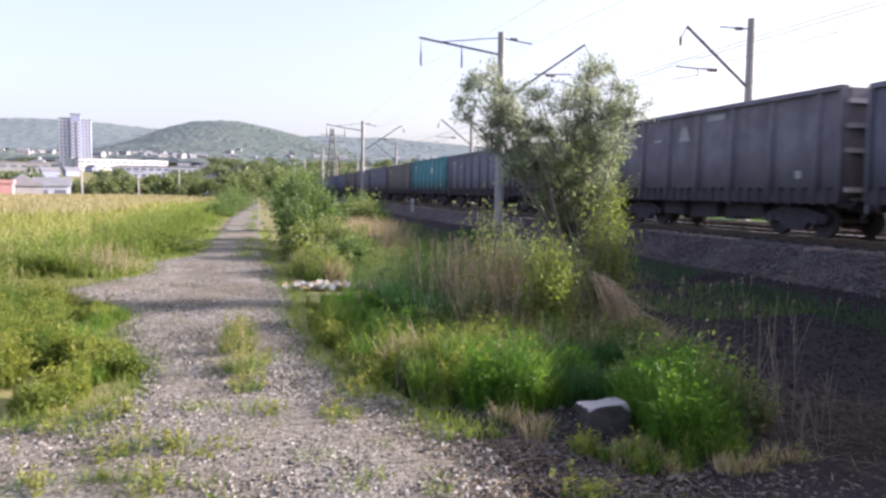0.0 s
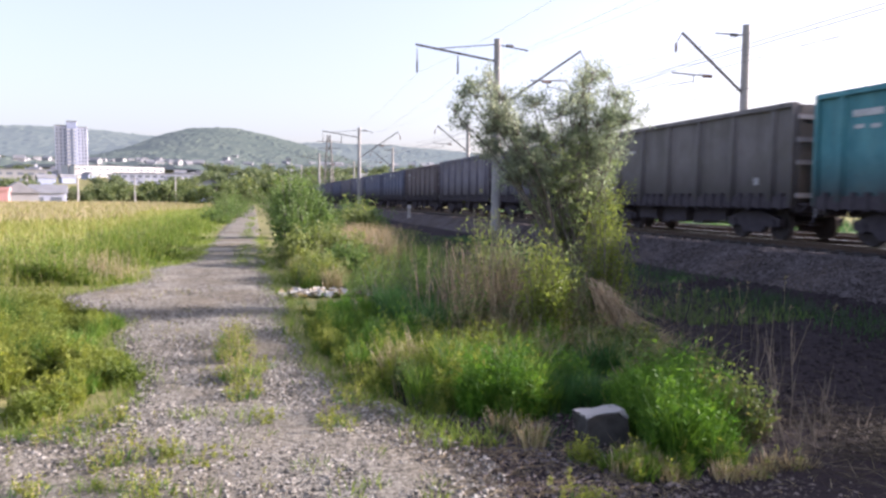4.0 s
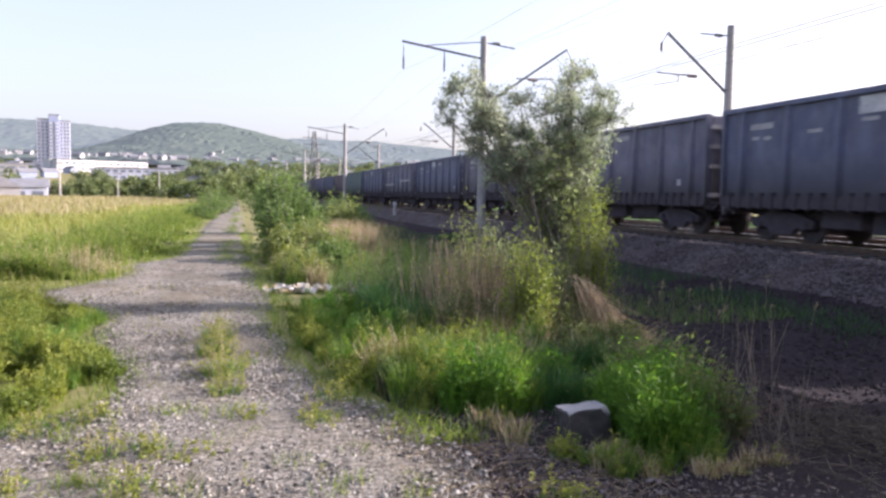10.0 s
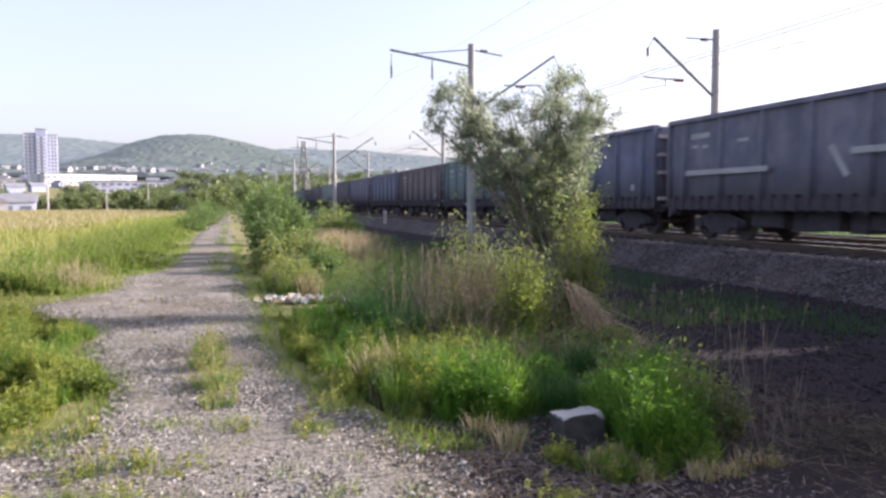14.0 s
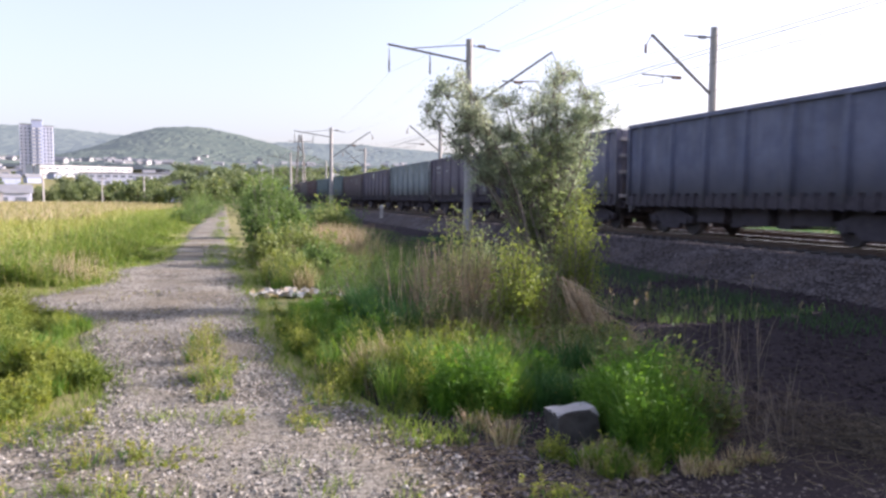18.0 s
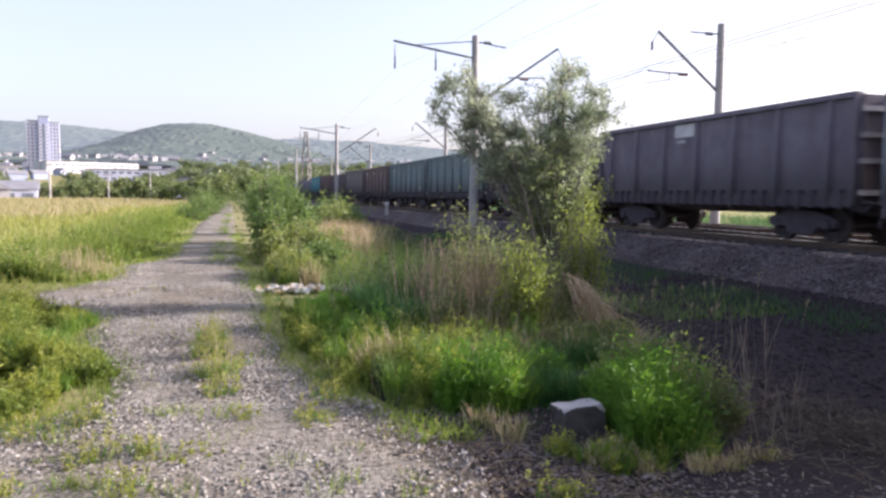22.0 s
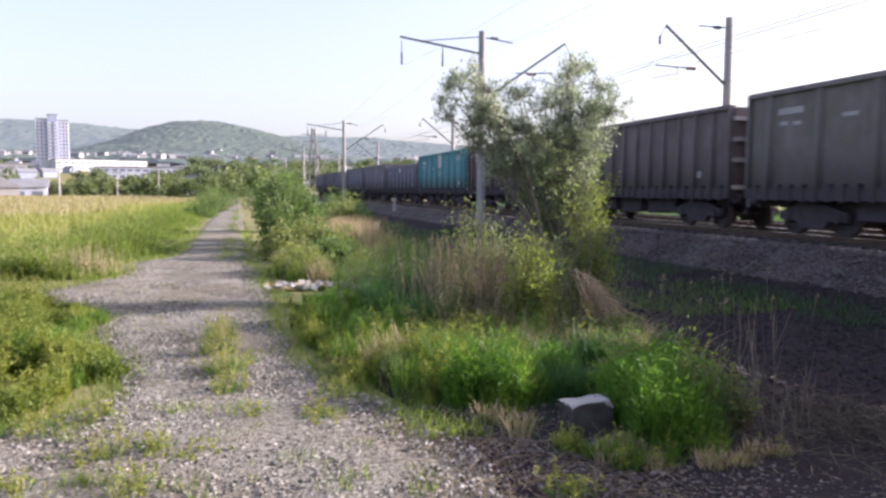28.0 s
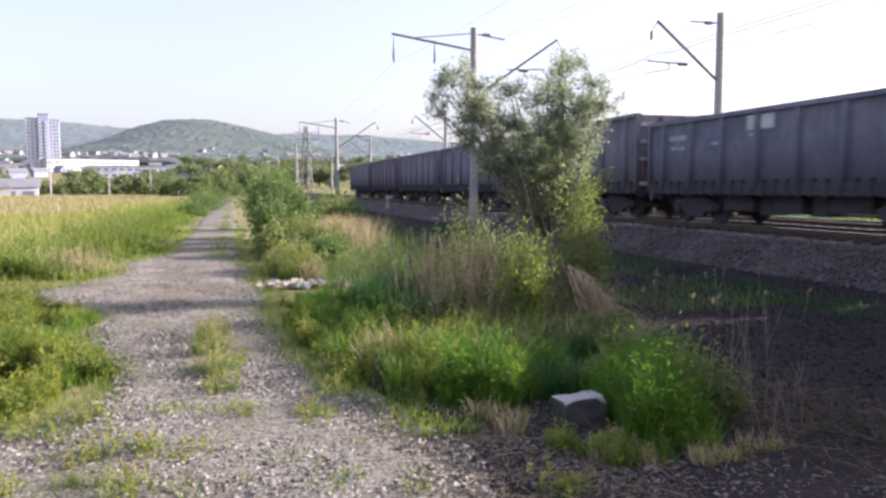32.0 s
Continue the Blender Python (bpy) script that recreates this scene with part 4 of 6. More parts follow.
for xx, zz in ((NEAR_X - 4.42, RAIL_Z + 7.72), (NEAR_X - 2.2, RAIL_Z + 7.72), (NEAR_X + 1.75, RAIL_Z + 9.2)):
    wire("feeder_wire", sagging(xx, near_ys, zz, 0.9), 0.0045, "sagging feeder wire along the masts", M_ALU)
for zz in (9.44, 9.64):
    wire("feeder_wire", sagging(FAR_X + 0.86, far_ys, zz, 0.06), 0.024, "taut grey feeder wire beyond the far masts", M_ALU)

# marker post beside the ballast
mp = tagged(new("marker_post"), "small white trackside marker post", "marker post")
mp.location = (AXIS - 3.6, 61.0, 0.0)
ge = Geo()
box(ge, -0.12, 0.12, -0.12, 0.12, -0.1, 0.75, 0.02)
part("post", ge, M_CONCRETE, mp)
ge = Geo()
box(ge, -0.16, 0.16, -0.16, 0.16, 0.75, 0.98, 0.05)
part("cap", ge, M_MARK, mp)

# ---------------------------------------------------------------- plants
def on_ground(x, y, lift=0.0):
    return np.stack([x, y, ground_z(x, y) + lift], -1)


def tuft(geo, cx, cy, n, r, h, w=0.007, lean=0.35, lift=0.0):
    """A clump of blades round a point."""
    a, q = rng.uniform(0, 6.283, n), r * np.sqrt(rng.random(n))
    x, y = cx + np.cos(a) * q, cy + np.sin(a) * q
    hh = h * rng.uniform(0.55, 1.1, n) * (1 - 0.35 * (q / max(r, 1e-6)) ** 2)
    blades(geo, on_ground(x, y, lift), hh, w * rng.uniform(0.7, 1.4, n), hh * lean * rng.uniform(0.3, 1.4, n), a + rng.normal(0, 0.7, n))


def weeds(geo_stem, geo_leaf, x, y, h, per=14, size=0.045, width=0.45, spread_=0.10, lift=0.0):
    """Leafy upright weeds: a stem each, leaves all the way up."""
    n = len(x)
    base = on_ground(x, y, lift)
    a = rng.uniform(0, 6.283, n)
    tip = base + np.stack([np.cos(a) * h * 0.22, np.sin(a) * h * 0.22, h], -1)
    stalks(geo_stem, base, tip, 0.003, 0.0012)
    u = rng.uniform(0.12, 1.0, (n, per)) ** 0.75
    c = base[:, None] + (tip - base)[:, None] * u[..., None] + rng.normal(0, spread_ * 0.4, (n, per, 3)) * h[:, None, None] * [1, 1, 0.5]
    way = rng.normal(size=(n, per, 3)) * [1, 1, 0.5] + [0, 0, 0.45]
    ln = size * rng.uniform(0.6, 1.5, (n, per)) * (1.25 - 0.55 * u)
    leaves(geo_leaf, c.reshape(-1, 3), way.reshape(-1, 3), ln.ravel(), ln.ravel() * width)


def crown(geo, tips, per, reach, length, width, droop=0.0):
    c0 = np.array([t[0] for t in tips])
    d0 = np.array([t[1] for t in tips])
    c = np.repeat(c0, per, 0) + rng.normal(0, reach, (len(c0) * per, 3))
    way = np.repeat(d0, per, 0) * 0.8 + rng.normal(0, 0.75, c.shape) - [0, 0, droop]
    ln = length * rng.uniform(0.6, 1.35, len(c))
    leaves(geo, c, way, ln, ln * width)


# ---- the young tree in the verge
def verge_tree():
    """Several stems that fork into separate airy lobes of foliage."""
    th = tagged(new("tree"), "young silver-green tree with several stems in the verge", "tree")
    root = np.array([4.42, 10.35, 0.0])
    root[2] = float(ground_z(root[0], root[1])) - 0.03
    th.location = root
    rnd = np.random.default_rng(21)
    wood, tips = Geo(), []
    # sideways place, height, reach, leaf colour (1: silvery top, 0: green body, -1: lower shoots, sunlight put in as
    # yellow)
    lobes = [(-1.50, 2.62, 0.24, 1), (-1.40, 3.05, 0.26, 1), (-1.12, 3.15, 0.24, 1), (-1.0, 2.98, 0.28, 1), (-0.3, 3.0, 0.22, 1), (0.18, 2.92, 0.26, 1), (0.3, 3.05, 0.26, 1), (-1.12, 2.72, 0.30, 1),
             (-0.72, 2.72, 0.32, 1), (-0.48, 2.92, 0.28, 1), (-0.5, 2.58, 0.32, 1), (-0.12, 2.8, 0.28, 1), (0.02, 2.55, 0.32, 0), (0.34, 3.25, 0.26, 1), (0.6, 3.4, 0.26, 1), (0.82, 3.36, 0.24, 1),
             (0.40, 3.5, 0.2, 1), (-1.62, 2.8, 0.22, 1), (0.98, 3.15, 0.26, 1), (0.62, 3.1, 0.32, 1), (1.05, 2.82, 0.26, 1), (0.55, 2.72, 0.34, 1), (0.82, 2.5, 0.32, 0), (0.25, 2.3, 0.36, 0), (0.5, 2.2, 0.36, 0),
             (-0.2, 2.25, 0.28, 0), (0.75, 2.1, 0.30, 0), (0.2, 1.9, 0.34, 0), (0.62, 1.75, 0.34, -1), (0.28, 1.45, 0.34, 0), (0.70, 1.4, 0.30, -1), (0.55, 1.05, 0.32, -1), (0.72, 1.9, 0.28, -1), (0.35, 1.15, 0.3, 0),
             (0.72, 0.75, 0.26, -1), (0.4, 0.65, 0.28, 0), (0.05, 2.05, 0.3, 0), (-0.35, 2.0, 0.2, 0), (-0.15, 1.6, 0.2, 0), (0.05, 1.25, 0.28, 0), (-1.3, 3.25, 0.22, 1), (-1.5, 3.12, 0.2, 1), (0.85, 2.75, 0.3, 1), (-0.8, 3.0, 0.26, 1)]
    tips = {1: [], 0: [], -1: []}
    for x, z, r, kind in lobes:
        x, z = x * 0.98 - 0.03, z + 0.13 * (z > 2)
        c = np.array([x, rnd.normal(0, 0.25), z])
        a = np.array([rnd.normal(0.25, 0.09), rnd.normal(0, 0.07), 0.0])
        u = np.linspace(0, 1, 7)[:, None]
        limb = a + (c - a) * u + np.array([-x * 0.30, 0, 0.12]) * (u * (1 - u) * 2) + rnd.normal(0, 0.03, (7, 3)) * (u > 0)
        tube(wood, limb, np.linspace(0.010 + 0.005 * z, 0.006, 7), 7)
        for k in range(int((36 if kind > 0 else 30) * r / 0.3)):
            s = limb[rnd.integers(4, 7)]
            d = rnd.normal(size=3) * [1, 1, 0.8] + [0.2 * np.sign(x), 0, 0.75 if kind > 0 else 0.35]
            e = s + d / np.linalg.norm(d) * r * rnd.uniform(0.45, 1.5)
            m = (s + e) / 2 + rnd.normal(0, 0.03, 3)
            tube(wood, np.array([s, m, e]), [0.007, 0.005, 0.002], 5)
            for q in (0.3, 0.5, 0.7, 0.85, 1.0):
                tips[kind].append((s + (e - s) * q, d / np.linalg.norm(d)))
    part("trunk", wood, M_BARK, th)
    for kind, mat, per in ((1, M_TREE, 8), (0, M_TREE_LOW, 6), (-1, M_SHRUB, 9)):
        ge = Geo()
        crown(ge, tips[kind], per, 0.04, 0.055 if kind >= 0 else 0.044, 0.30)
        part("crown" if kind > 0 else "lower_foliage", ge, mat, th, "" if kind > 0 else ("green leaves of the inner crown" if kind == 0 else "lower leaves, yellow-green as if sunlit"))
    return th


verge_tree()


def shrub(x, y, h, r, n_stem, n_leaf, mat, label, size=0.05, width=0.42, seed=1, name="shrub", fill=0.15, low=0.1):
    """A shrub of thin upright stems with leaves from low down."""
    th = tagged(new(name), label, "shrub")
    th.location = (x, y, float(ground_z(x, y)) - 0.02)
    rnd = np.random.default_rng(seed)
    a, q = rnd.uniform(0, 6.283, n_stem), np.sqrt(rnd.random(n_stem))
    base = np.stack([np.cos(a) * q * r * 0.4, np.sin(a) * q * r * 0.4, np.zeros(n_stem)], -1)
    hh = h * (1 - 0.45 * q ** 2) * rnd.uniform(0.72, 1.08, n_stem)
    mid = base + np.stack([np.cos(a) * q * r * 0.45, np.sin(a) * q * r * 0.45, hh * 0.5], -1) + rnd.normal(0, r * 0.06, (n_stem, 3))
    tip = base + np.stack([np.cos(a) * q * r * 0.8, np.sin(a) * q * r * 0.8, hh], -1) + rnd.normal(0, r * 0.1, (n_stem, 3))
    ge = Geo()
    stalks(ge, base, mid, 0.012 * h / 2 + 0.003, 0.007 * h / 2 + 0.002)
    stalks(ge, mid, tip, 0.007 * h / 2 + 0.002, 0.002)
    part("branchwork", ge, M_BARK, th)
    per = max(4, n_leaf // n_stem)
    u = low + (1 - low) * rnd.random((n_stem, per))
    c = np.where((u < 0.5)[..., None], base[:, None] + (mid - base)[:, None] * (u * 2)[..., None], mid[:, None] + (tip - mid)[:, None] * (u * 2 - 1)[..., None])
    # leaves sit in sprays round side twigs
    k = max(1, per // 12)
    spray = rnd.normal(0, fill * r * 1.15, (n_stem, k, 3))[:, rnd.integers(0, k, per)]
    c = c[:, (np.arange(per) // 12) * 12 % per] * 0.7 + c * 0.3 + spray + rnd.normal(0, fill * r * 0.32, c.shape)
    c[..., 2] = np.maximum(c[..., 2], 0.03)
    way = rnd.normal(size=c.shape) + [0, 0, 0.35]
    ln = size * rnd.uniform(0.6, 1.4, n_stem * per)
    ge = Geo()
    leaves(ge, c.reshape(-1, 3), way.reshape(-1, 3), ln, ln * width)
    part("foliage", ge, mat, th)
    return th


# shrubs at the tree's foot
shrub(2.97, 7.35, 1.44, 0.21, 34, 5200, M_SHRUB, "slender yellow-green shrub at the foot of the tree", 0.042, seed=3, fill=0.3)
shrub(2.72, 8.7, 1.62, 0.34, 36, 2200, M_DRYBUSH, "olive-green shrub with thin bare stems beside the tree", 0.042, seed=4, fill=0.24, low=0.38)
shrub(3.35, 9.6, 1.5, 0.35, 36, 1300, M_TREE_LOW, "dim shrub with bare stems between tree and bush", 0.042, seed=14, fill=0.25, low=0.4)
shrub(4.32, 8.75, 1.9, 0.26, 30, 4800, M_SHRUB, "tall leafy yellow-green shoots under the tree", 0.042, seed=5, fill=0.3)
shrub(3.95, 8.9, 1.15, 0.30, 26, 2600, M_TREE_LOW, "green shoots under the tree", 0.045, seed=15, fill=0.25)
shrub(2.3, 10.2, 1.0, 0.45, 30, 2600, M_BUSH, "low olive shrub among dry stalks", 0.04, seed=8, fill=0.25)
shrub(1.95, 11.6, 0.8, 0.5, 30, 2600, M_BUSH, "low olive shrub beside the dry reeds", 0.04, seed=9, fill=0.25)

# bushes along the path
for i, (x, y, h, r, m) in enumerate([
        (1.0, 19.6, 1.7, 0.42, M_BUSH), (1.5, 20.6, 2.1, 0.42, M_BUSH), (1.15, 22.4, 2.62, 0.45, M_BUSH), (1.65, 24.0, 2.4, 0.5, M_BUSH), (1.5, 29.5, 2.7, 0.6, M_BUSH), (1.9, 22.0, 1.5, 0.5, M_BUSH),
        (4.3, 34.0, 1.6, 0.9, M_BUSH), (2.6, 66.0, 2.6, 1.6, M_BUSH),
        (1.0, 17.4, 0.8, 0.35, M_DRYBUSH), (1.5, 17.9, 0.95, 0.4, M_DRYBUSH), (1.95, 15.6, 0.6, 0.4, M_BUSH), (5.4, 37.0, 1.7, 0.9, M_BUSH), (2.1, 18.0, 0.9, 0.5, M_DRYBUSH), (1.2, 14.6, 0.45, 0.35, M_DRYBUSH), (4.0, 30.0, 1.5, 0.7, M_DRYBUSH)]):
    shrub(x, y, h, r, 34, (6500 if h > 1.8 else 3000) if y < 45 else 2600, m, ("leafy green bush beside the gravel track" if h > 1.2 else "low grey-green bush beside the gravel track"),
          0.06 + y * 0.0016, 0.5, seed=30 + i, name="bush", fill=0.30)
for i, (x, y, h, r) in enumerate([(-2.1, 46, 0.9, 0.9), (-1.6, 58, 1.3, 1.2), (-2.4, 66, 1.5, 1.3), (-1.2, 76, 1.6, 1.4), (1.2, 78, 2.2, 1.8), (-3.0, 92, 2.6, 2.2)]):
    shrub(x, y, h, r, 24, 1500, M_BUSH, "leafy bush at the bend of the gravel track", 0.12, 0.55, seed=60 + i, name="bush", fill=0.26)

# weeds in the middle of the path, each clump a plant
def path_weed(x, y, h, r, n, label):
    th = tagged(new("weed_clump"), label, "weed")
    a, b, c = Geo(), Geo(), Geo()
    px, py = x + rng.normal(0, r * 0.5, n), y + rng.normal(0, r * 0.9, n)
    weeds(a, b, px, py, h * rng.uniform(0.4, 1.1, n), 18, 0.028, 0.4, 0.2, 0.03)
    tuft(c, x, y, n * 6, r, h * 0.6, 0.005, 0.5, 0.03)
    tagged(part("stalkwork", a, M_TWIG, th), kind="stuff")
    part("foliage", b, M_WEED, th)
    tagged(part("grass_tuft", c, M_GRASS, th), kind="stuff")


for x, y, h, r, n in [(-0.12, 6.6, 0.30, 0.17, 40), (-0.2, 7.4, 0.36, 0.16, 44), (-0.2, 8.2, 0.32, 0.15, 36), (-0.1, 6.0, 0.18, 0.14, 22), (0.05, 7.0, 0.14, 0.14, 16)]:
    path_weed(x, y, h, r, n, "yellow-green weeds growing in the middle of the gravel track")
for x, y, h, r, n in [(-0.78, 4.7, 0.14, 0.14, 20), (-0.5, 4.75, 0.13, 0.13, 18), (0.52, 5.15, 0.14, 0.13, 20), (-1.15, 4.2, 0.14, 0.15, 18), (-0.55, 4.15, 0.15, 0.14, 18), (0.72, 5.7, 0.15, 0.16, 20),
                      (0.1, 5.3, 0.08, 0.12, 12), (-0.25, 4.6, 0.07, 0.16, 12), (-1.3, 5.3, 0.16, 0.2, 24), (0.85, 6.4, 0.2, 0.16, 22), (1.64, 3.5, 0.12, 0.14, 16), (-0.95, 5.5, 0.13, 0.15, 18)]:
    path_weed(x, y, h, r, n, "small low weeds sprouting from the gravel")

# dry little tufts in the near gravel
g = Geo()
for k in range(90):
    cx, cy = rng.uniform(-2.8, 1.0), rng.uniform(3.6, 5.6)
    if wobble(cx * 1.3, cy, 0.4) > -0.1:
        tuft(g, cx, cy, 26, 0.06 + 0.07 * rng.random(), rng.uniform(0.05, 0.13), 0.005, 0.8, 0.04)
stuff("gravel_tufts", g, M_BANK, "small yellowish grass tufts in the gravel", "grass")

# lush verge: plant by plant, with dark gaps between
def verge_in(y):
    return np.interp(y, [3.7, 4.3, 5.0, 6.0, 7.4, 9, 12, 15], [2.0, 1.75, 1.38, 0.95, 0.68, 0.60, 0.55, 0.5])


def verge_out(y):
    return np.interp(y, [3.7, 4.6, 6.2, 8, 10, 15], [2.95, 3.3, 3.75, 4.2, 4.7, 5.0])


PLANTS = {  # label, category, stems, leaves on a stem, leaf length, leaf width, blades, leaf material, blade material
    "herb": ("tall bright green herbs with narrow leaves in the verge", "herb", 22, 22, 0.050, 0.24, 95, M_HERB, M_HERB),
    "grass": ("upright tuft of green grass in the verge", "grass", 4, 14, 0.04, 0.34, 150, M_SPRIG, M_TUFT),
    "sprig": ("yellow-green small-leaved weeds at the verge's edge", "weed", 20, 22, 0.032, 0.36, 46, M_SPRIG, M_TUFT),
    "stand": ("dense upright stand of deep green grass and herbs", "grass", 15, 20, 0.048, 0.30, 130, M_HERB, M_STAND),
    "bank": ("leafy yellow-green weeds beside the gravel track", "weed", 26, 34, 0.044, 0.36, 70, M_SPRIG, M_BANKTUFT),
    "deep": ("shade-dark green grass in the hollow of the verge", "grass", 2, 12, 0.04, 0.4, 190, M_DIM, M_SHADE_GRASS),
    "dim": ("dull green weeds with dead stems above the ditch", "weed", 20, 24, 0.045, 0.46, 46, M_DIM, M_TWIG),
    "straw": ("dry pale straw tuft among the weeds", "dry grass", 3, 8, 0.03, 0.4, 70, M_SPRIG, M_STRAW),
}


PLANT_NAMES = {"grass": "grass_clump", "deep": "grass_clump", "straw": "straw_clump", "stand": "grass_clump", "bank": "tall_weed", "herb": "herb_clump", "dim": "dull_weed"}


def plant(kind, x, y, h, r):
    """One plant: stems with leaves, and grass blades at its foot, highest in its middle."""
    label, category, stems, per, size, width, n, leaf, blade = PLANTS[kind]
    th = tagged(new(PLANT_NAMES.get(kind, "weed_clump")), label, category, "tall weeds beside the track" if kind == "bank" else "plants of the verge")
    z = float(ground_z(x, y))
    th.location = (x, y, z)
    near = 1.5 if y < 5.4 else 1.0
    gs, gl, gb = Geo(), Geo(), Geo()
    m = max(3, int(stems * near * r / 0.13))
    a, q = rng.uniform(0, 6.283, m), np.sqrt(rng.random(m))
    px, py = x + np.cos(a) * q * r, y + np.sin(a) * q * r
    weeds(gs, gl, px, py, h * rng.uniform(0.55, 1.15, m) * (1 - 0.4 * q ** 2), per, size, width, 0.13, 0.01)
    tuft(gb, x, y, int(n * near * r / 0.13), r * 1.05, h * (0.95 if kind in ("grass", "deep", "straw", "stand") else 0.6), 0.009 if near == 1 else 0.0075, 0.42, 0.01)
    for ge in (gs, gl, gb):
        ge.v = [v - np.array([x, y, z]) for v in ge.v]
    tagged(part("stalkwork", gs, M_TWIG if kind in ("dim", "straw") else leaf, th), kind="stuff")
    part("foliage", gl, leaf, th)
    tagged(part("grass_tuft", gb, blade, th), kind="stuff")


# stretches of the verge: kind, x, y, half width across and along, plants, height
STRETCHES = [
    ("herb", 1.80, 5.25, 0.24, 0.20, 9, 0.50), ("grass", 1.86, 5.35, 0.30, 0.25, 8, 0.46),          # bright stand beside the stub
    ("stand", 2.72, 4.45, 0.24, 0.50, 16, 0.50), ("stand", 2.98, 4.9, 0.22, 0.45, 9, 0.52), ("stand", 2.62, 4.1, 0.20, 0.25, 10, 0.40), ("herb", 2.62, 4.75, 0.2, 0.40, 6, 0.42),
    ("dim", 3.1, 4.75, 0.16, 0.5, 7, 0.52), ("grass", 2.62, 3.85, 0.24, 0.08, 5, 0.22),
    ("deep", 2.35, 5.45, 0.30, 0.35, 10, 0.36), ("herb", 2.4, 5.7, 0.35, 0.35, 7, 0.38), ("deep", 2.9, 5.9, 0.3, 0.4, 8, 0.36),
    ("dim", 3.3, 6.1, 0.30, 0.55, 15, 0.44), ("dim", 3.75, 7.0, 0.35, 0.5, 9, 0.38), ("sprig", 3.6, 6.6, 0.25, 0.5, 6, 0.34), ("straw", 3.7, 6.9, 0.4, 0.6, 9, 0.34),
    ("sprig", 1.25, 5.25, 0.16, 0.22, 6, 0.24), ("sprig", 0.98, 6.1, 0.16, 0.45, 9, 0.28), ("sprig", 0.84, 7.3, 0.15, 0.6, 9, 0.30), ("sprig", 0.78, 8.6, 0.15, 0.7, 8, 0.28), ("sprig", 0.8, 10.0, 0.2, 0.7, 6, 0.18),
    ("grass", 1.3, 6.0, 0.22, 0.5, 9, 0.38), ("sprig", 1.55, 5.8, 0.3, 0.4, 9, 0.46), ("grass", 1.2, 7.2, 0.3, 0.6, 11, 0.40), ("sprig", 1.5, 6.8, 0.35, 0.6, 11, 0.46), ("herb", 1.3, 7.7, 0.35, 0.5, 8, 0.44),
    ("grass", 1.95, 6.4, 0.35, 0.5, 9, 0.46), ("dim", 1.5, 6.3, 0.5, 0.5, 6, 0.36), ("straw", 1.6, 6.3, 0.5, 0.8, 9, 0.46), ("sprig", 2.1, 7.0, 0.35, 0.5, 9, 0.48), ("dim", 2.0, 7.4, 0.4, 0.4, 6, 0.40),
    ("grass", 1.1, 8.6, 0.3, 0.6, 9, 0.38), ("herb", 1.2, 9.3, 0.35, 0.6, 8, 0.40), ("grass", 1.3, 10.0, 0.45, 0.5, 9, 0.24),
    ("deep", 1.95, 8.6, 0.35, 0.7, 14, 0.52), ("deep", 2.0, 9.9, 0.4, 0.6, 12, 0.54), ("deep", 1.4, 8.1, 0.3, 0.5, 6, 0.34), ("deep", 2.5, 11.0, 0.35, 0.5, 8, 0.44),
    ("sprig", 2.5, 7.1, 0.3, 0.35, 7, 0.46), ("herb", 2.95, 6.75, 0.35, 0.35, 7, 0.40), ("dim", 2.6, 6.6, 0.4, 0.4, 7, 0.40), ("straw", 2.6, 6.8, 0.5, 0.5, 8, 0.5),
    ("dim", 2.5, 7.9, 0.45, 0.4, 10, 0.72), ("dim", 3.2, 7.9, 0.4, 0.3, 6, 0.6), ("straw", 2.6, 7.6, 0.5, 0.3, 8, 0.7),
    ("sprig", 1.80, 4.14, 0.16, 0.10, 7, 0.20), ("grass", 1.95, 4.02, 0.32, 0.10, 10, 0.19), ("straw", 1.9, 4.0, 0.45, 0.15, 12, 0.17), ("grass", 2.35, 3.88, 0.22, 0.08, 6, 0.17), ("straw", 1.45, 4.75, 0.3, 0.15, 8, 0.2), ("straw", 2.9, 3.75, 0.35, 0.12, 9, 0.16), ("sprig", 1.64, 3.5, 0.08, 0.06, 2, 0.13), ("straw", 2.15, 3.82, 0.3, 0.1, 7, 0.14), ("straw", 1.6, 4.6, 0.25, 0.2, 5, 0.2),
]
for kind, px, py, sx, sy, count, size in STRETCHES:
    for k in range(count):
        cx, cy = px + sx * rng.uniform(-1, 1), py + sy * rng.uniform(-1, 1)
        if cx < verge_in(cy) + 0.03 or (1.93 < cx < 2.47 and 3.9 < cy < 4.75 and size > 0.22):
            continue
        plant(kind, cx, cy, size * rng.uniform(0.62, 1.22), rng.uniform(0.07, 0.16) * (1 if size > 0.25 else 0.6))
# tall weeds on the field side of the track
for k in range(270):
    cx, cy = rng.uniform(-4.7, -0.95), rng.uniform(5.6, 11.2)
    off = float(path_left(cy)) - cx
    if off < 0.12 or cy < 5.75 - 0.1 * (cx + 1.0) or (cy > 10.4 and cx > -3.4):
        continue
    h = (0.20 + 0.40 * float(smooth(0, 1.3, off)) + 0.42 * float(smooth(1.0, 2.6, off))) * rng.uniform(0.6, 1.15)
    plant("bank" if k % 5 else "grass", cx, cy, h, rng.uniform(0.12, 0.22))
# straggling weeds and straw between the rubbish and the bushes
for k in range(64):
    cx, cy = rng.uniform(0.55, 2.6), rng.uniform(13.0, 19.0)
    plant(("sprig", "straw", "dim", "sprig")[k % 4], cx, cy, rng.uniform(0.28, 0.72), rng.uniform(0.15, 0.28))
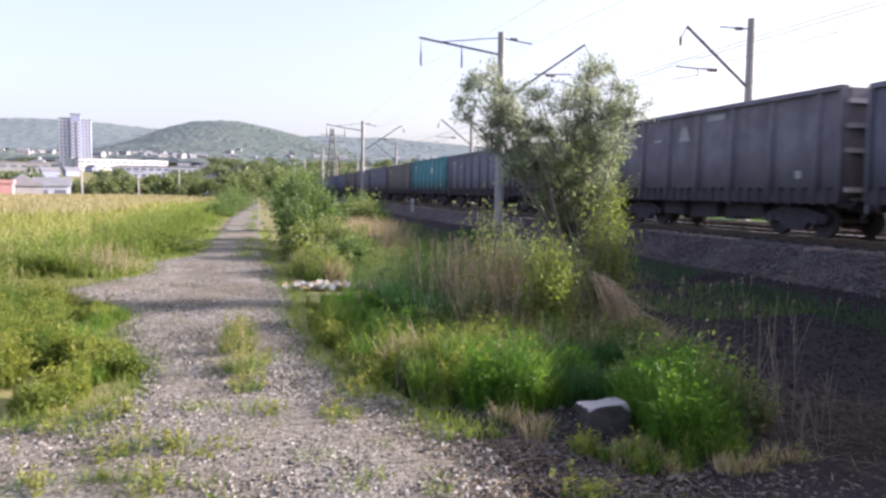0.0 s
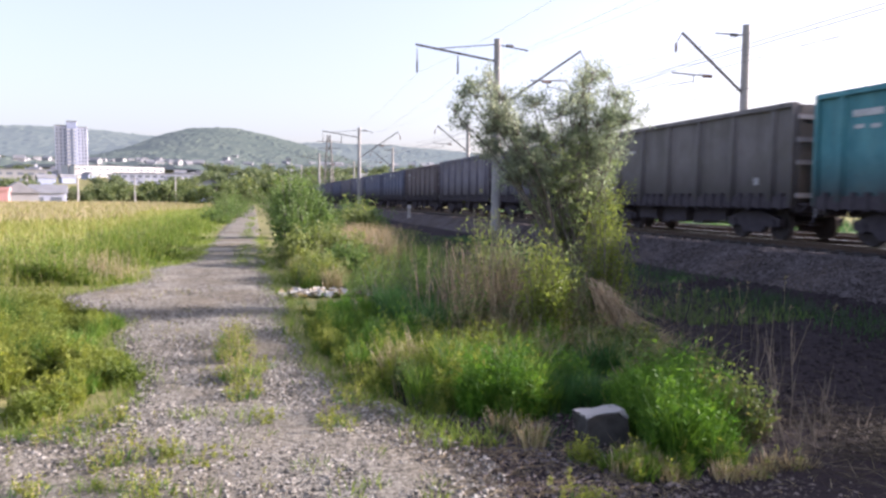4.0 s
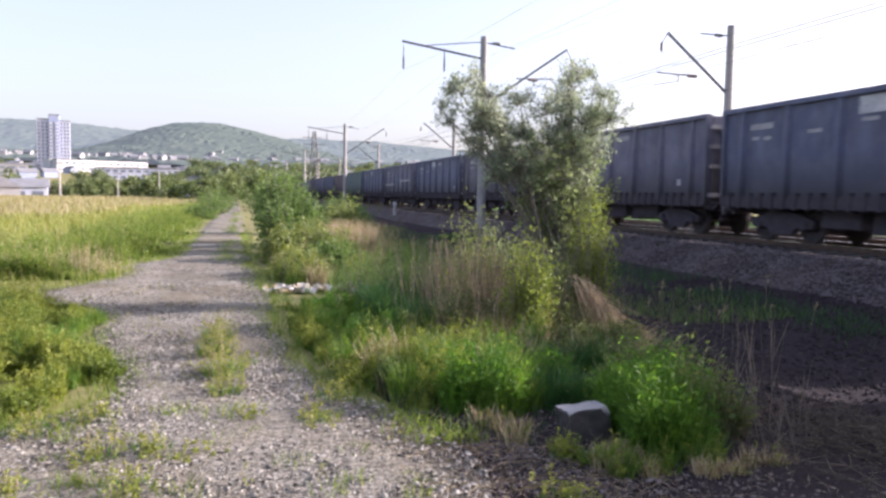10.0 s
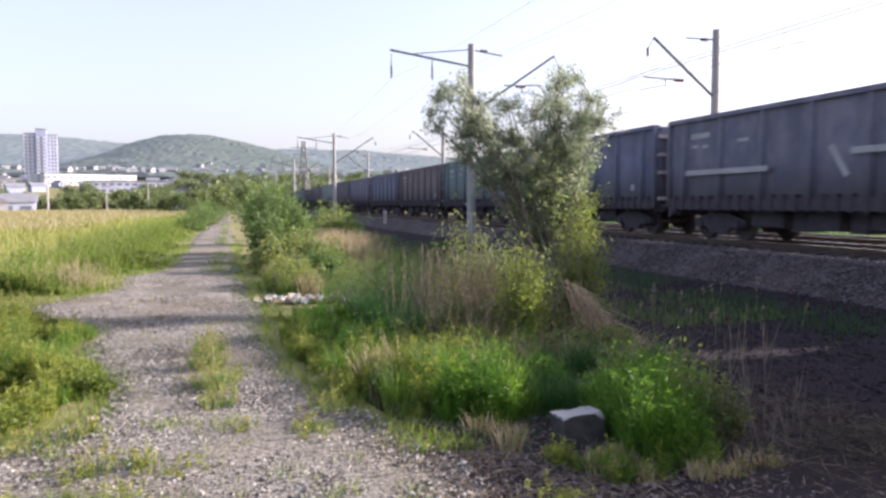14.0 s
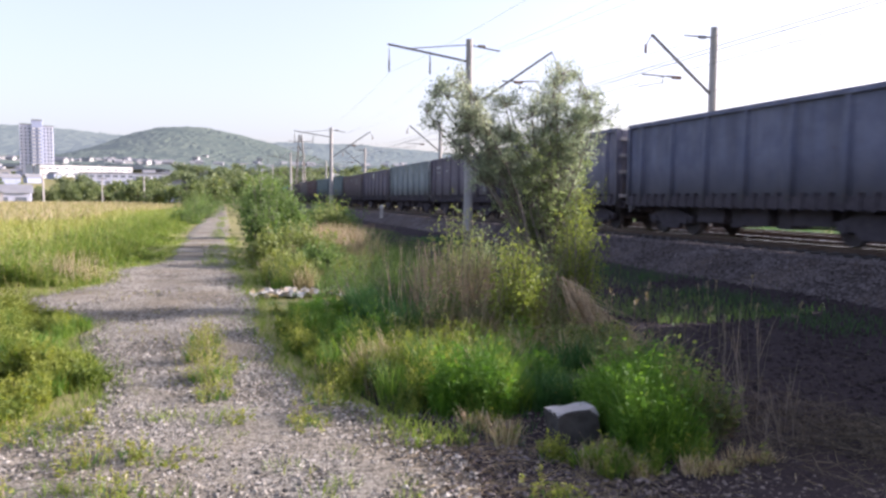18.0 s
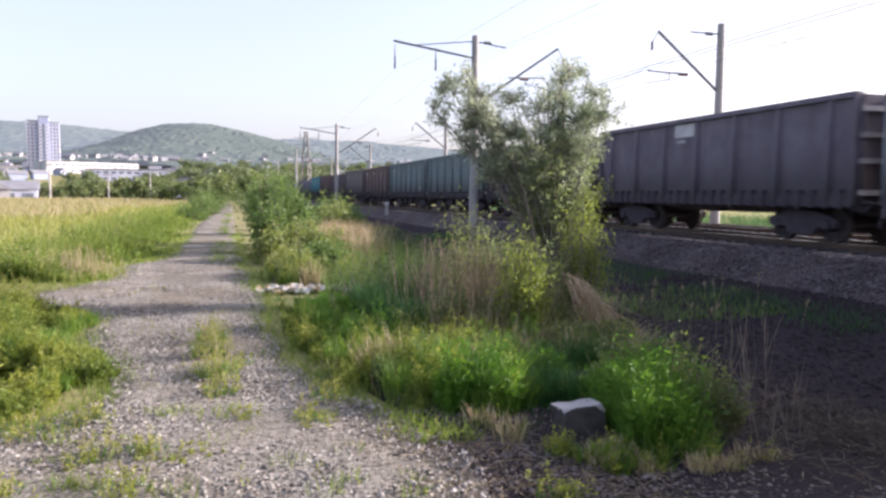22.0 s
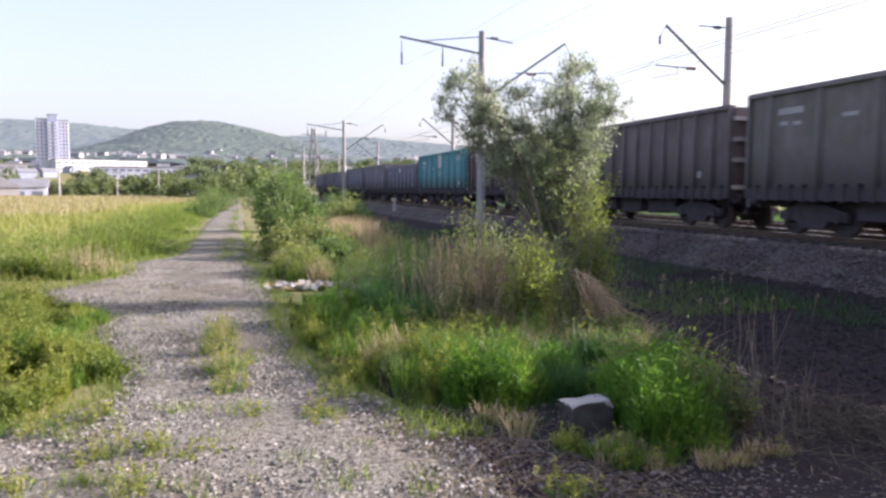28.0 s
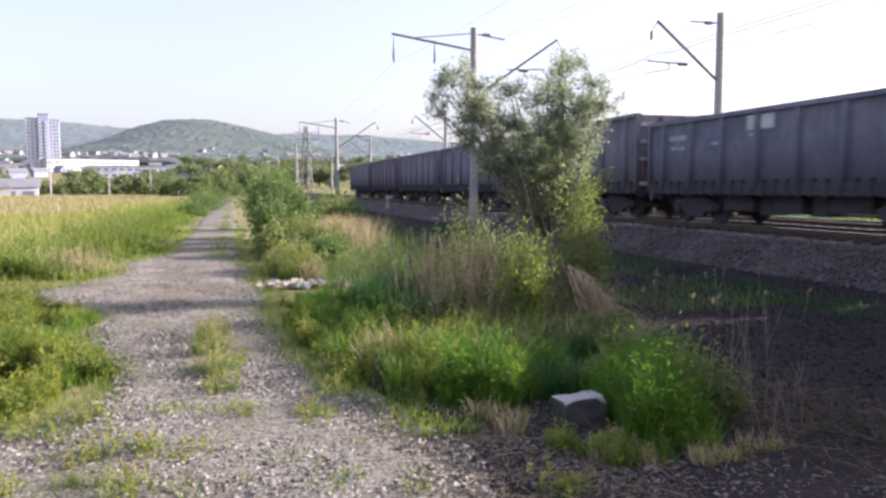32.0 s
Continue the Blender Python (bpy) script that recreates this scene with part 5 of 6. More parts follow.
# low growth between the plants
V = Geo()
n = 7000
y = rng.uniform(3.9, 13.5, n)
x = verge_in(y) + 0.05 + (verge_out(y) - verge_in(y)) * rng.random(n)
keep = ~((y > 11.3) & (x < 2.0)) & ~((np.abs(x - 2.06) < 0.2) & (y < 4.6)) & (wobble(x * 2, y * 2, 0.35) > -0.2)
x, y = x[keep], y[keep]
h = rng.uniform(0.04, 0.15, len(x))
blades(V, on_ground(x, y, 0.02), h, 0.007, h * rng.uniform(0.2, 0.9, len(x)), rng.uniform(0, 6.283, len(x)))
stuff("verge_undergrowth", V, M_SHADE_GRASS, "short shade-dark grass between the plants of the verge", "grass")

# dry stalks and straw
g = Geo()
n = 640
x = 2.1 + 1.9 * rng.random(n)
y = 8.2 + (x - 2.2) * 0.15 + rng.normal(0, 0.55, n)
keep = wobble(x * 2.2, y * 0.5, 0.22) > -0.15
x, y = x[keep], y[keep]
b = on_ground(x, y)
h = rng.uniform(0.2, 1.15, len(x)) * (0.75 + 0.35 * wobble(x, y, 0.3))
stalks(g, b, b + np.stack([rng.normal(0, 0.24, len(x)) * h, rng.normal(0, 0.24, len(x)) * h, h], -1), 0.0045, 0.0018)
stuff("reddish_stalks", g, M_PINK, "upright reddish-brown dead stalks below the shrubs", "dry stalks")
g = Geo()
n = 460
x, y = rng.normal(2.7, 0.36, n), rng.normal(8.3, 0.4, n)
b = on_ground(x, y)
h = rng.uniform(0.4, 1.15, n)
stalks(g, b, b + np.stack([rng.normal(0, 0.16, n) * h, rng.normal(0, 0.16, n) * h, h], -1), 0.005, 0.002)
stuff("grey_stalks", g, M_TWIG, "upright grey-brown dead stalks between the shrubs", "dry stalks")
g = Geo()
n = 110
x = rng.uniform(4.3, 7.2, n)
y = rng.normal(11.0, 1.4, n)
b = on_ground(x, y)
h = rng.uniform(0.5, 1.1, n)
stalks(g, b, b + np.stack([rng.normal(0, 0.12, n), rng.normal(0, 0.12, n), h], -1), 0.004, 0.0015)
stuff("dry_stalks", g, M_GREYSTALK, "grey-brown dead stalks round the tree", "dry stalks")
g = Geo()
n = 260                           # a fan of long straws that falls towards the ditch
u = rng.random(n)
a = np.stack([3.72 + 0.45 * u + rng.normal(0, 0.06, n), 7.9 - 0.25 * u + rng.normal(0, 0.15, n), np.zeros(n)], -1)
a[:, 2] = ground_z(a[:, 0], a[:, 1]) + 0.72 * (1 - 0.75 * u) * rng.uniform(0.75, 1.1, n)
w = np.stack([rng.normal(0.22, 0.11, n), rng.normal(-0.12, 0.16, n), -rng.uniform(0.1, 0.6, n)], -1)
e = a + w * (0.55 + 0.3 * u)[:, None] * 1.2
e[:, 2] = np.maximum(e[:, 2], ground_z(e[:, 0], e[:, 1]) + 0.01)
stalks(g, a, e, 0.005, 0.003)
n = 220
x, y = rng.uniform(3.5, 4.5, n), rng.uniform(6.3, 8.6, n)
h = rng.uniform(0.15, 0.45, n)
blades(g, on_ground(x, y), h, 0.006, h * rng.uniform(0.5, 1.6, n), rng.normal(-0.5, 0.6, n))
stuff("straw", g, M_STRAW, "bent pale straw at the foot of the tree", "dry grass")
g = Geo()
n = 2200
x, y = rng.normal(2.95, 0.40, n), rng.normal(20.0, 1.3, n)
h = rng.uniform(0.4, 1.0, n)
blades(g, on_ground(x, y), h, 0.013, h * rng.uniform(0.1, 0.6, n), rng.uniform(0, 6.283, n))
stuff("dry_reeds", g, M_REED, "pinkish dry reeds between path and railway", "dry reeds")

# rough growth between the bushes and the track
g = Geo()
n = 26000
x, y = rng.uniform(1.5, 10.5, n), 12 + 60 * rng.random(n) ** 1.4
keep = wobble(x, y, 1.6) > -0.5
x, y = x[keep], y[keep]
h = rng.uniform(0.15, 0.5, len(x)) * (1 - 0.5 * smooth(6, 9, x))
blades(g, on_ground(x, y), h, 0.012 + y * 0.0003, h * 0.4, rng.uniform(0, 6.283, len(x)))
stuff("rough_grass", g, M_BUSH, "rough olive-green grass between path and railway", "grass")
g = Geo()
n = 9000
y = 5.5 + 36 * rng.random(n)
x = 10.75 + 0.25 * np.sin(y * 0.4) + rng.normal(0, 0.5, n)
keep = wobble(x, y, 1.1) > -0.45
x, y = x[keep], y[keep]
h = rng.uniform(0.06, 0.26, len(x))
blades(g, on_ground(x, y, 0.03), h, 0.010, h * 0.5, rng.uniform(0, 6.283, len(x)))
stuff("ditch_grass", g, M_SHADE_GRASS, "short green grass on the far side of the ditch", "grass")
g = Geo()
n = 18
x, y = rng.uniform(6.5, 10.5, n), rng.uniform(10.5, 14.5, n)
b = on_ground(x, y)
h = rng.uniform(0.35, 0.75, n)
t = b + np.stack([rng.normal(0, 0.05, n), rng.normal(0, 0.05, n), h], -1)
stalks(g, b, t, 0.004, 0.002)
for k in range(14):
    c = t - (t - b) * (0.03 * k * rng.random((n, 1)))
    leaves(g, c, rng.normal(size=(n, 3)) * 0.5 + [0.2, 0, 0.7], 0.09, 0.012)
stuff("seed_grass", g, M_STRAW, "thin dry grass stalks with feathery seed heads", "dry grass")

# dead branches and brushwood by the ditch
def dead_plant(x, y, h, seed, lean):
    """A stiff forked stalk: a main stem and a few side stems that part from it at sharp angles."""
    th = tagged(new("dead_stalk"), "tall pale grey dead weed stalk at the ditch's edge", "dead stalk", "dead stalks")
    th.location = (x, y, float(ground_z(x, y)) - 0.02)
    rnd = np.random.default_rng(seed)
    way = np.array([lean, rnd.normal(0, 0.1), 1.0])
    way = way / np.linalg.norm(way)
    ge = Geo()
    tube(ge, np.array([way * h * u + rnd.normal(0, 0.006, 3) * (u > 0) for u in np.linspace(0, 1, 6)]), np.linspace(0.004, 0.0015, 6), 6)
    part("stem", ge, M_GREYSTALK, th)
    for k in range(4):
        u = rnd.uniform(0.3, 0.8)
        e = way + rnd.normal(0, 0.22, 3)
        e = e / np.linalg.norm(e) * h * rnd.uniform(0.2, 0.45)
        ge = Geo()
        tube(ge, np.array([way * h * u, way * h * u + e * 0.5 + rnd.normal(0, 0.008, 3), way * h * u + e]), [0.0028, 0.002, 0.001], 5)
        part("side_stem", ge, M_GREYSTALK, th)


for i, (x, y, h, lean) in enumerate([(3.42, 4.3, 0.98, -0.10), (3.5, 4.45, 0.85, -0.02), (3.36, 4.15, 0.72, -0.2), (3.58, 4.4, 1.05, -0.16), (3.66, 4.15, 0.7, -0.25), (3.45, 4.6, 0.95, 0.08), (3.75, 4.35, 0.55, -0.1),
                                     (3.3, 4.0, 0.5, 0.1), (3.5, 4.05, 0.6, -0.35)]):
    dead_plant(x - 0.12, y - 0.2, h * 0.86, 80 + i, lean)
g = Geo()
n = 2000
x, y = rng.normal(3.9, 0.5, n), rng.normal(3.95, 0.5, n)
b = on_ground(x, y) + np.stack([np.zeros(n), np.zeros(n), rng.uniform(0, 0.16, n)], -1)
w = rng.normal(size=(n, 3)) * [1, 1, 0.35]
stalks(g, b, b + unit(w) * rng.uniform(0.08, 0.34, (n, 1)), 0.0026, 0.001)
stuff("brushwood", g, M_DEADWOOD, "tangle of dry grey twigs and dead grass on the ground", "brushwood")
g = Geo()
n = 3600
x, y = rng.uniform(1.0, 3.8, n), rng.uniform(3.2, 4.6, n)
b = on_ground(x, y, 0.03)
w = rng.normal(size=(n, 3)) * [1, 1, 0.12]
stalks(g, b, b + unit(w) * rng.uniform(0.04, 0.18, (n, 1)), 0.0017, 0.0008)
stuff("ground_litter", g, M_STRAW, "dry straws and twigs lying on the dark soil", "litter")

g = Geo()
n = 1100
x, y = rng.uniform(4.6, 9.5, n), rng.uniform(4.5, 13, n)
b = on_ground(x, y, 0.05)
w = rng.normal(size=(n, 3)) * [1, 1, 0.25]
stalks(g, b, b + unit(w) * rng.uniform(0.06, 0.3, (n, 1)), 0.004, 0.0015)
stuff("ditch_litter", g, M_DEADWOOD, "dead stalks and twigs lying in the dark ditch", "litter")
# dark clods over the ditch's floor
g = Geo()
n = 15000
x, y = rng.uniform(3.6, 12.6, n), 3.6 + 14 * rng.random(n) ** 1.3
pebbles(g, np.stack([x, y, ground_z(x, y) + 0.05], -1), 0.012 + 0.05 * rng.random(n) ** 2)
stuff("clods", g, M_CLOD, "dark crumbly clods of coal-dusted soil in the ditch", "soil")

# concrete stub
ge = Geo()
stub = tagged(new("concrete_stub"), "broken square concrete post stub standing in the grass", "concrete post")
stub.matrix_basis = pose(2.22, 4.47, float(ground_z(2.22, 4.47)) - 0.085, -3, -2, 6) @ Matrix.Diagonal((1.12, 0.68, 0.97, 1))


def broken_top(x, y):
    """Height of the stub's chipped top face."""
    return 0.335 + 0.006 * wobble(x, y, 0.05) - 0.045 * smooth(0.21, 0.25, x - y) - 0.02 * smooth(0.22, 0.27, -x - y)


k = 9
a, b = np.meshgrid(np.linspace(-1, 1, k), np.linspace(0, 1, k))
for f in range(4):
    u = np.stack([a * 0.135, np.full_like(a, -0.135), b], -1).reshape(-1, 3)
    c, s = math.cos(f * math.pi / 2), math.sin(f * math.pi / 2)
    u = np.stack([u[:, 0] * c - u[:, 1] * s, u[:, 0] * s + u[:, 1] * c, u[:, 2]], -1)
    u[:, 2] *= broken_top(u[:, 0], u[:, 1]) - 0.004
    u = u + 0.012 * np.stack([wobble(u[:, 1] + 1, u[:, 2], 0.05), wobble(u[:, 0], u[:, 2] + 2, 0.05), 0 * u[:, 0]], -1)
    i, j = np.meshgrid(np.arange(k - 1), np.arange(k - 1), indexing="ij")
    q = np.stack([i * k + j, i * k + j + 1, (i + 1) * k + j + 1, (i + 1) * k + j], -1).reshape(-1, 4)
    ge.add(u, [q])
# Shade is painted into the dark sides, light into the pale top.
part("body", ge, M_STUB, stub)
ge = Geo()
a, b = np.meshgrid(np.linspace(-0.139, 0.139, 12), np.linspace(-0.139, 0.139, 12))
z = broken_top(a, b)
a, b = a * (1 + 0.02 * wobble(a, b, 0.04)), b * (1 + 0.02 * wobble(b, a, 0.05))
i, j = np.meshgrid(np.arange(11), np.arange(11), indexing="ij")
q = np.stack([i * 12 + j, i * 12 + j + 1, (i + 1) * 12 + j + 1, (i + 1) * 12 + j], -1).reshape(-1, 4)
ge.add(np.stack([a, b, z], -1).reshape(-1, 3), [q])
ge.add(np.stack([a, b, z - 0.012], -1).reshape(-1, 3), [q[:, ::-1]])
part("top", ge, M_POLE, stub, "chipped top face, paler to look lit")

# a pale scrap caught in the weeds
ge = Geo()
a, b = np.meshgrid(np.linspace(-0.03, 0.03, 4), np.linspace(-0.02, 0.02, 4))
v = np.stack([a, b, 0.012 * wobble(a, b, 0.02)], -1).reshape(-1, 3)
i, j = np.meshgrid(np.arange(3), np.arange(3), indexing="ij")
q = np.stack([i * 4 + j, i * 4 + j + 1, (i + 1) * 4 + j + 1, (i + 1) * 4 + j], -1).reshape(-1, 4)
ge.add(v, [q]).add(v - [0, 0, 0.006], [q[:, ::-1]])
scrap = tagged(part("rubbish", ge, M_PAPER), "small white scrap of paper beside the dead stalks", "rubbish")
scrap.matrix_basis = pose(3.18, 4.25, float(ground_z(3.18, 4.25)) + 0.075, 50, 10, 20)

# rubbish heap at the path's edge
for i in range(110):
    x, y = rng.uniform(0.45, 2.1), rng.normal(12.35, 0.22)
    ge = Geo()
    w, d = rng.uniform(0.03, 0.11), rng.uniform(0.02, 0.06)
    a, b = np.meshgrid(np.linspace(-w, w, 4), np.linspace(-d, d, 4))
    z = 0.03 * wobble(a + i, b, 0.05) + 0.03
    v = np.stack([a, b, z], -1).reshape(-1, 3)
    ii, jj = np.meshgrid(np.arange(3), np.arange(3), indexing="ij")
    q = np.stack([ii * 4 + jj, ii * 4 + jj + 1, (ii + 1) * 4 + jj + 1, (ii + 1) * 4 + jj], -1).reshape(-1, 4)
    ge.add(v, [q]).add(v - [0, 0, 0.02], [q[:, ::-1]])
    ob = part("rubbish", ge, M_PAPER if i % 3 else M_STRAW)
    ob.matrix_basis = pose(x, y, float(ground_z(x, y)) + 0.045, rng.uniform(-25, 25), rng.uniform(-25, 25), rng.uniform(0, 360))
    tagged(ob, "crumpled pale scrap of rubbish on the verge", "rubbish", "rubbish on the verge")

# thin growth along both edges of the path
g = Geo()
n = 9000
y = 4.5 + 26 * rng.random(n) ** 1.5
left = rng.random(n) < 0.5
x = np.where(left, path_left(y) + rng.normal(-0.05, 0.16, n), path_right(y) + rng.normal(0.05, 0.14, n))
h = rng.uniform(0.03, 0.13, n)
blades(g, on_ground(x, y, 0.02), h, 0.007, h * 0.7, rng.uniform(0, 6.283, n))
stuff("edge_grass", g, M_BANK, "short sparse grass along the edges of the gravel track", "grass")
gl, gs = Geo(), Geo()
n = 420
y = 4.0 + 9 * rng.random(n) ** 1.3
u = rng.random(n)
x = path_left(y) * (1 - u) + path_right(y) * u
keep = (wobble(x, y, 0.5) > 0.15) & ~((np.abs(x - 0.3) < 0.28) & (y > 6))
weeds(gs, gl, x[keep], y[keep], rng.uniform(0.03, 0.11, keep.sum()), 9, 0.02, 0.4, 0.35, 0.04)
stuff("seedling_stems", gs, M_TWIG, "tiny weed stems in the gravel", "weeds")
stuff("seedlings", gl, M_WEED, "tiny yellow-green weeds scattered over the gravel", "weeds")

# weedy fringe between the gravel bay and the bank, and the grassy middle of the path further on
g, gl, gs = Geo(), Geo(), Geo()
n = 5200
x, y = rng.uniform(-7.5, -1.2, n), rng.uniform(10.2, 16.5, n)
keep = x < path_left(y) + 0.25 * rng.random(n) - 0.05
x, y = x[keep], y[keep]
h = rng.uniform(0.04, 0.26, len(x)) * (0.8 + 0.5 * wobble(x, y, 0.5)) * (1 + 1.4 * smooth(-3.2, -4.4, x))
blades(g, on_ground(x, y, 0.01), np.abs(h), 0.008, np.abs(h) * 0.6, rng.uniform(0, 6.283, len(x)))
pick = rng.random(len(x)) < 0.16
weeds(gs, gl, x[pick], y[pick], np.abs(h[pick]) * 1.4 + 0.05, 16, 0.04, 0.45, 0.2)
n = 2600
y = 17 + 45 * rng.random(n) ** 1.3
x = -0.42 + 0.008 * y + rng.normal(0, 0.16, n)
keep = wobble(x * 0.6, y, 1.5) > -0.25
x, y = x[keep], y[keep]
h = rng.uniform(0.04, 0.14, len(x))
blades(g, on_ground(x, y, 0.03), h, 0.012, h * 0.6, rng.uniform(0, 6.283, len(x)))
stuff("fringe_grass", g, M_BANK, "short patchy grass at the gravel's edge and middle", "grass")
stuff("fringe_weed_stems", gs, M_TWIG, "thin weed stems beside the gravel bay", "weeds")
stuff("fringe_weeds", gl, M_WEED, "low pale green weeds beside the gravel bay", "weeds")

# bank and meadow on the field side
g, gs, gl = Geo(), Geo(), Geo()
n = 24000
y = 14.3 + 52 * rng.random(n) ** 1.5
off = rng.random(n) ** 0.8 * (2.3 + 0.03 * y)
x = path_left(y) - 0.12 - off
h = (0.07 + 0.52 * smooth(0.1, 1.6, off) * (1 - 0.4 * smooth(2.5, 4.5, off))) * rng.uniform(0.4, 1.2, n) * (0.8 + 0.5 * wobble(x, y, 0.8))
blades(g, on_ground(x, y), h, 0.011 + y * 0.00035, h * rng.uniform(0.1, 0.6, n), rng.uniform(0, 6.283, n))
pick = rng.random(n) < 0.09 * (wobble(x + 5, y, 1.1) > -0.2)
weeds(gs, gl, x[pick], y[pick], np.abs(h[pick]) * 1.3, 14, 0.07, 0.5, 0.14)
stuff("bank_grass", g, M_BANK, "thick green grass along the edge of the meadow", "grass")
stuff("bank_weed_stems", gs, M_TWIG, "thin weed stems along the meadow's edge", "weeds")
stuff("bank_weeds", gl, M_BANK, "leafy weeds along the meadow's edge", "weeds")
g = Geo()
n = 90000
y = 8 + 128 * rng.random(n) ** 1.15
x = -3.2 - rng.random(n) ** 0.9 * (10 + y * 0.62)
keep = (y > 14.5) | (x < -4.6)
x, y = x[keep], y[keep]
h = rng.uniform(0.2, 0.55, len(x)) * (1 + 0.35 * wobble(x, y, 3.0))
blades(g, on_ground(x, y), h, 0.013 + y * 0.0009, h * rng.uniform(0.1, 0.6, len(x)), rng.uniform(0, 6.283, len(x)))
stuff("meadow_grass", g, M_FIELD, "tall yellow-green meadow grass", "grass")
g = Geo()
n = 42000
y = 25 + 120 * rng.random(n)
x = -4.5 - rng.random(n) * (8 + y * 0.62)
keep = 0.7 * wobble(x, y * 0.45, 7.0) + 0.022 * (y - 52) - 0.012 * (x + 14) > -0.1
x, y = x[keep], y[keep]
h = rng.uniform(0.4, 0.75, len(x))
blades(g, on_ground(x, y), h, 0.016 + y * 0.0009, h * rng.uniform(0.1, 0.5, len(x)), rng.uniform(0, 6.283, len(x)))
stuff("meadow_seed_heads", g, M_SEED, "pinkish dry seed heads over the meadow", "dry grass")
g = Geo()
n = 200
x, y = rng.normal(-2.7, 0.3, n), rng.normal(15.2, 0.3, n)
h = rng.uniform(0.2, 0.6, n)
b = on_ground(x, y)
stalks(g, b, b + np.stack([rng.normal(0, 0.2, n) * h, rng.normal(0, 0.2, n) * h, h], -1), 0.006, 0.002)
stuff("dry_tuft", g, M_STRAW, "tuft of pale dead stalks beside the gravel bay", "dry grass")
# lit grass beyond the far track, dimmed by painting it in the shaded green
g = Geo()
n = 34000
x, y = AXIS_2 + 3.3 + 14 * rng.random(n) ** 1.4, rng.uniform(4, 95, n)
h = rng.uniform(0.3, 1.2, n) * (0.6 + 0.5 * wobble(x, y, 1.5))
blades(g, on_ground(x, y), h, 0.03, h * 0.4, rng.uniform(0, 6.283, n))
stuff("far_grass", g, M_SHADE_GRASS, "sunlit grass beyond the railway, given a shade-dark green", "grass")

# ---------------------------------------------------------------- distance
def far_tree_mesh(seed, n):
    rnd = np.random.default_rng(seed)
    blobs = [(rnd.normal(0, 0.24), rnd.normal(0, 0.24), rnd.uniform(0.2, 0.8), rnd.uniform(0.17, 0.29)) for _ in range(11)]
    c = []
    for x, y, z, r in blobs:
        d = rnd.normal(size=(n // 11, 3))
        d /= np.linalg.norm(d, axis=1, keepdims=True)
        c.append(np.array([x, y, z]) + d * r * rnd.uniform(0.55, 1.05, (n // 11, 1)) * [1, 1, 0.85])
    c = np.concatenate(c)
    ge = Geo()
    leaves(ge, c, rnd.normal(size=c.shape) - [0, 0, 0.3], 0.11 * rnd.uniform(0.6, 1.4, len(c)), 0.075)
    wood = Geo()
    tube(wood, np.array([[0, 0, 0], [0.01, 0, 0.25], [-0.01, 0.01, 0.5], [0.01, 0, 0.7]]), [0.03, 0.025, 0.018, 0.008], 6)
    for x, y, z, r in blobs[:6]:
        tube(wood, np.array([[0, 0, 0.3], [x * 0.5, y * 0.5, z * 0.75], [x, y, z]]), [0.015, 0.01, 0.004], 5)
    return ge.mesh("crown", M_FAR_TREE), wood.mesh("trunk", M_BARK)


KINDS = [far_tree_mesh(s, 1100) for s in (3, 5, 9, 12)]
# Leaf colours of distant trees, greyed and paled in place of haze.
M_TOWN_TREE = foliage("town_leaves", (0.163, 0.202, 0.130), (0.104, 0.137, 0.094), (0.247, 0.273, 0.182), 0.45, 0.85, patch=0.08)
M_BELT_TREE = foliage("belt_leaves", (0.169, 0.208, 0.111), (0.098, 0.130, 0.072), (0.273, 0.299, 0.156), 0.45, 0.85, patch=0.08)
M_HAZY_TREE = foliage("haze_paled_leaves", (0.169, 0.189, 0.124), (0.104, 0.124, 0.088), (0.260, 0.273, 0.182), 0.45, 0.85, patch=0.08)


def far_tree(x, y, h, wide, k, mat=None):
    th = tagged(new("tree"), "round leafy green tree at the edge of the town", "tree", "trees before the town")
    th.matrix_basis = pose(x, y, float(ground_z(x, y)) - 0.1, 0, 0, rng.uniform(0, 360)) @ Matrix.Diagonal((h * wide, h * wide, h, 1))
    part("crown", KINDS[k][0], mat, th)
    part("trunk", KINDS[k][1], None, th)


def polar(deg, dist):
    return dist * math.sin(radians(deg)), dist * math.cos(radians(deg))


for i in range(84):
    deg = -17 + 25 * ((i * 0.618034) % 1) + rng.normal(0, 0.2)
    dist = 150 + 130 * rng.random()
    x, y = polar(deg, dist)
    if 4 < x < 34:
        continue
    far_tree(x, y, rng.uniform(2.6, 5.6), rng.uniform(0.8, 1.25), i % 4, M_BELT_TREE if i % 3 else M_HAZY_TREE)
for i in range(150):
    deg = -18 + 34 * ((i * 0.618034) % 1)
    dist = 300 + 420 * rng.random()
    if -13.5 < deg < -3 and dist > 360:
        continue
    x, y = polar(deg, dist)
    far_tree(x, y, rng.uniform(5, 7.5) if deg < -3 else rng.uniform(7, 11), rng.uniform(0.8, 1.25), (i + 1) % 4, M_TOWN_TREE)
for x, y, h in [(-4.6, 104, 5.0), (-7.5, 110, 4.2), (-1.0, 122, 6.0), (3.2, 128, 6.5), (-13, 131, 5.5)]:
    far_tree(x, y, h * 0.8, 1.1, int(h) % 4, M_BELT_TREE)

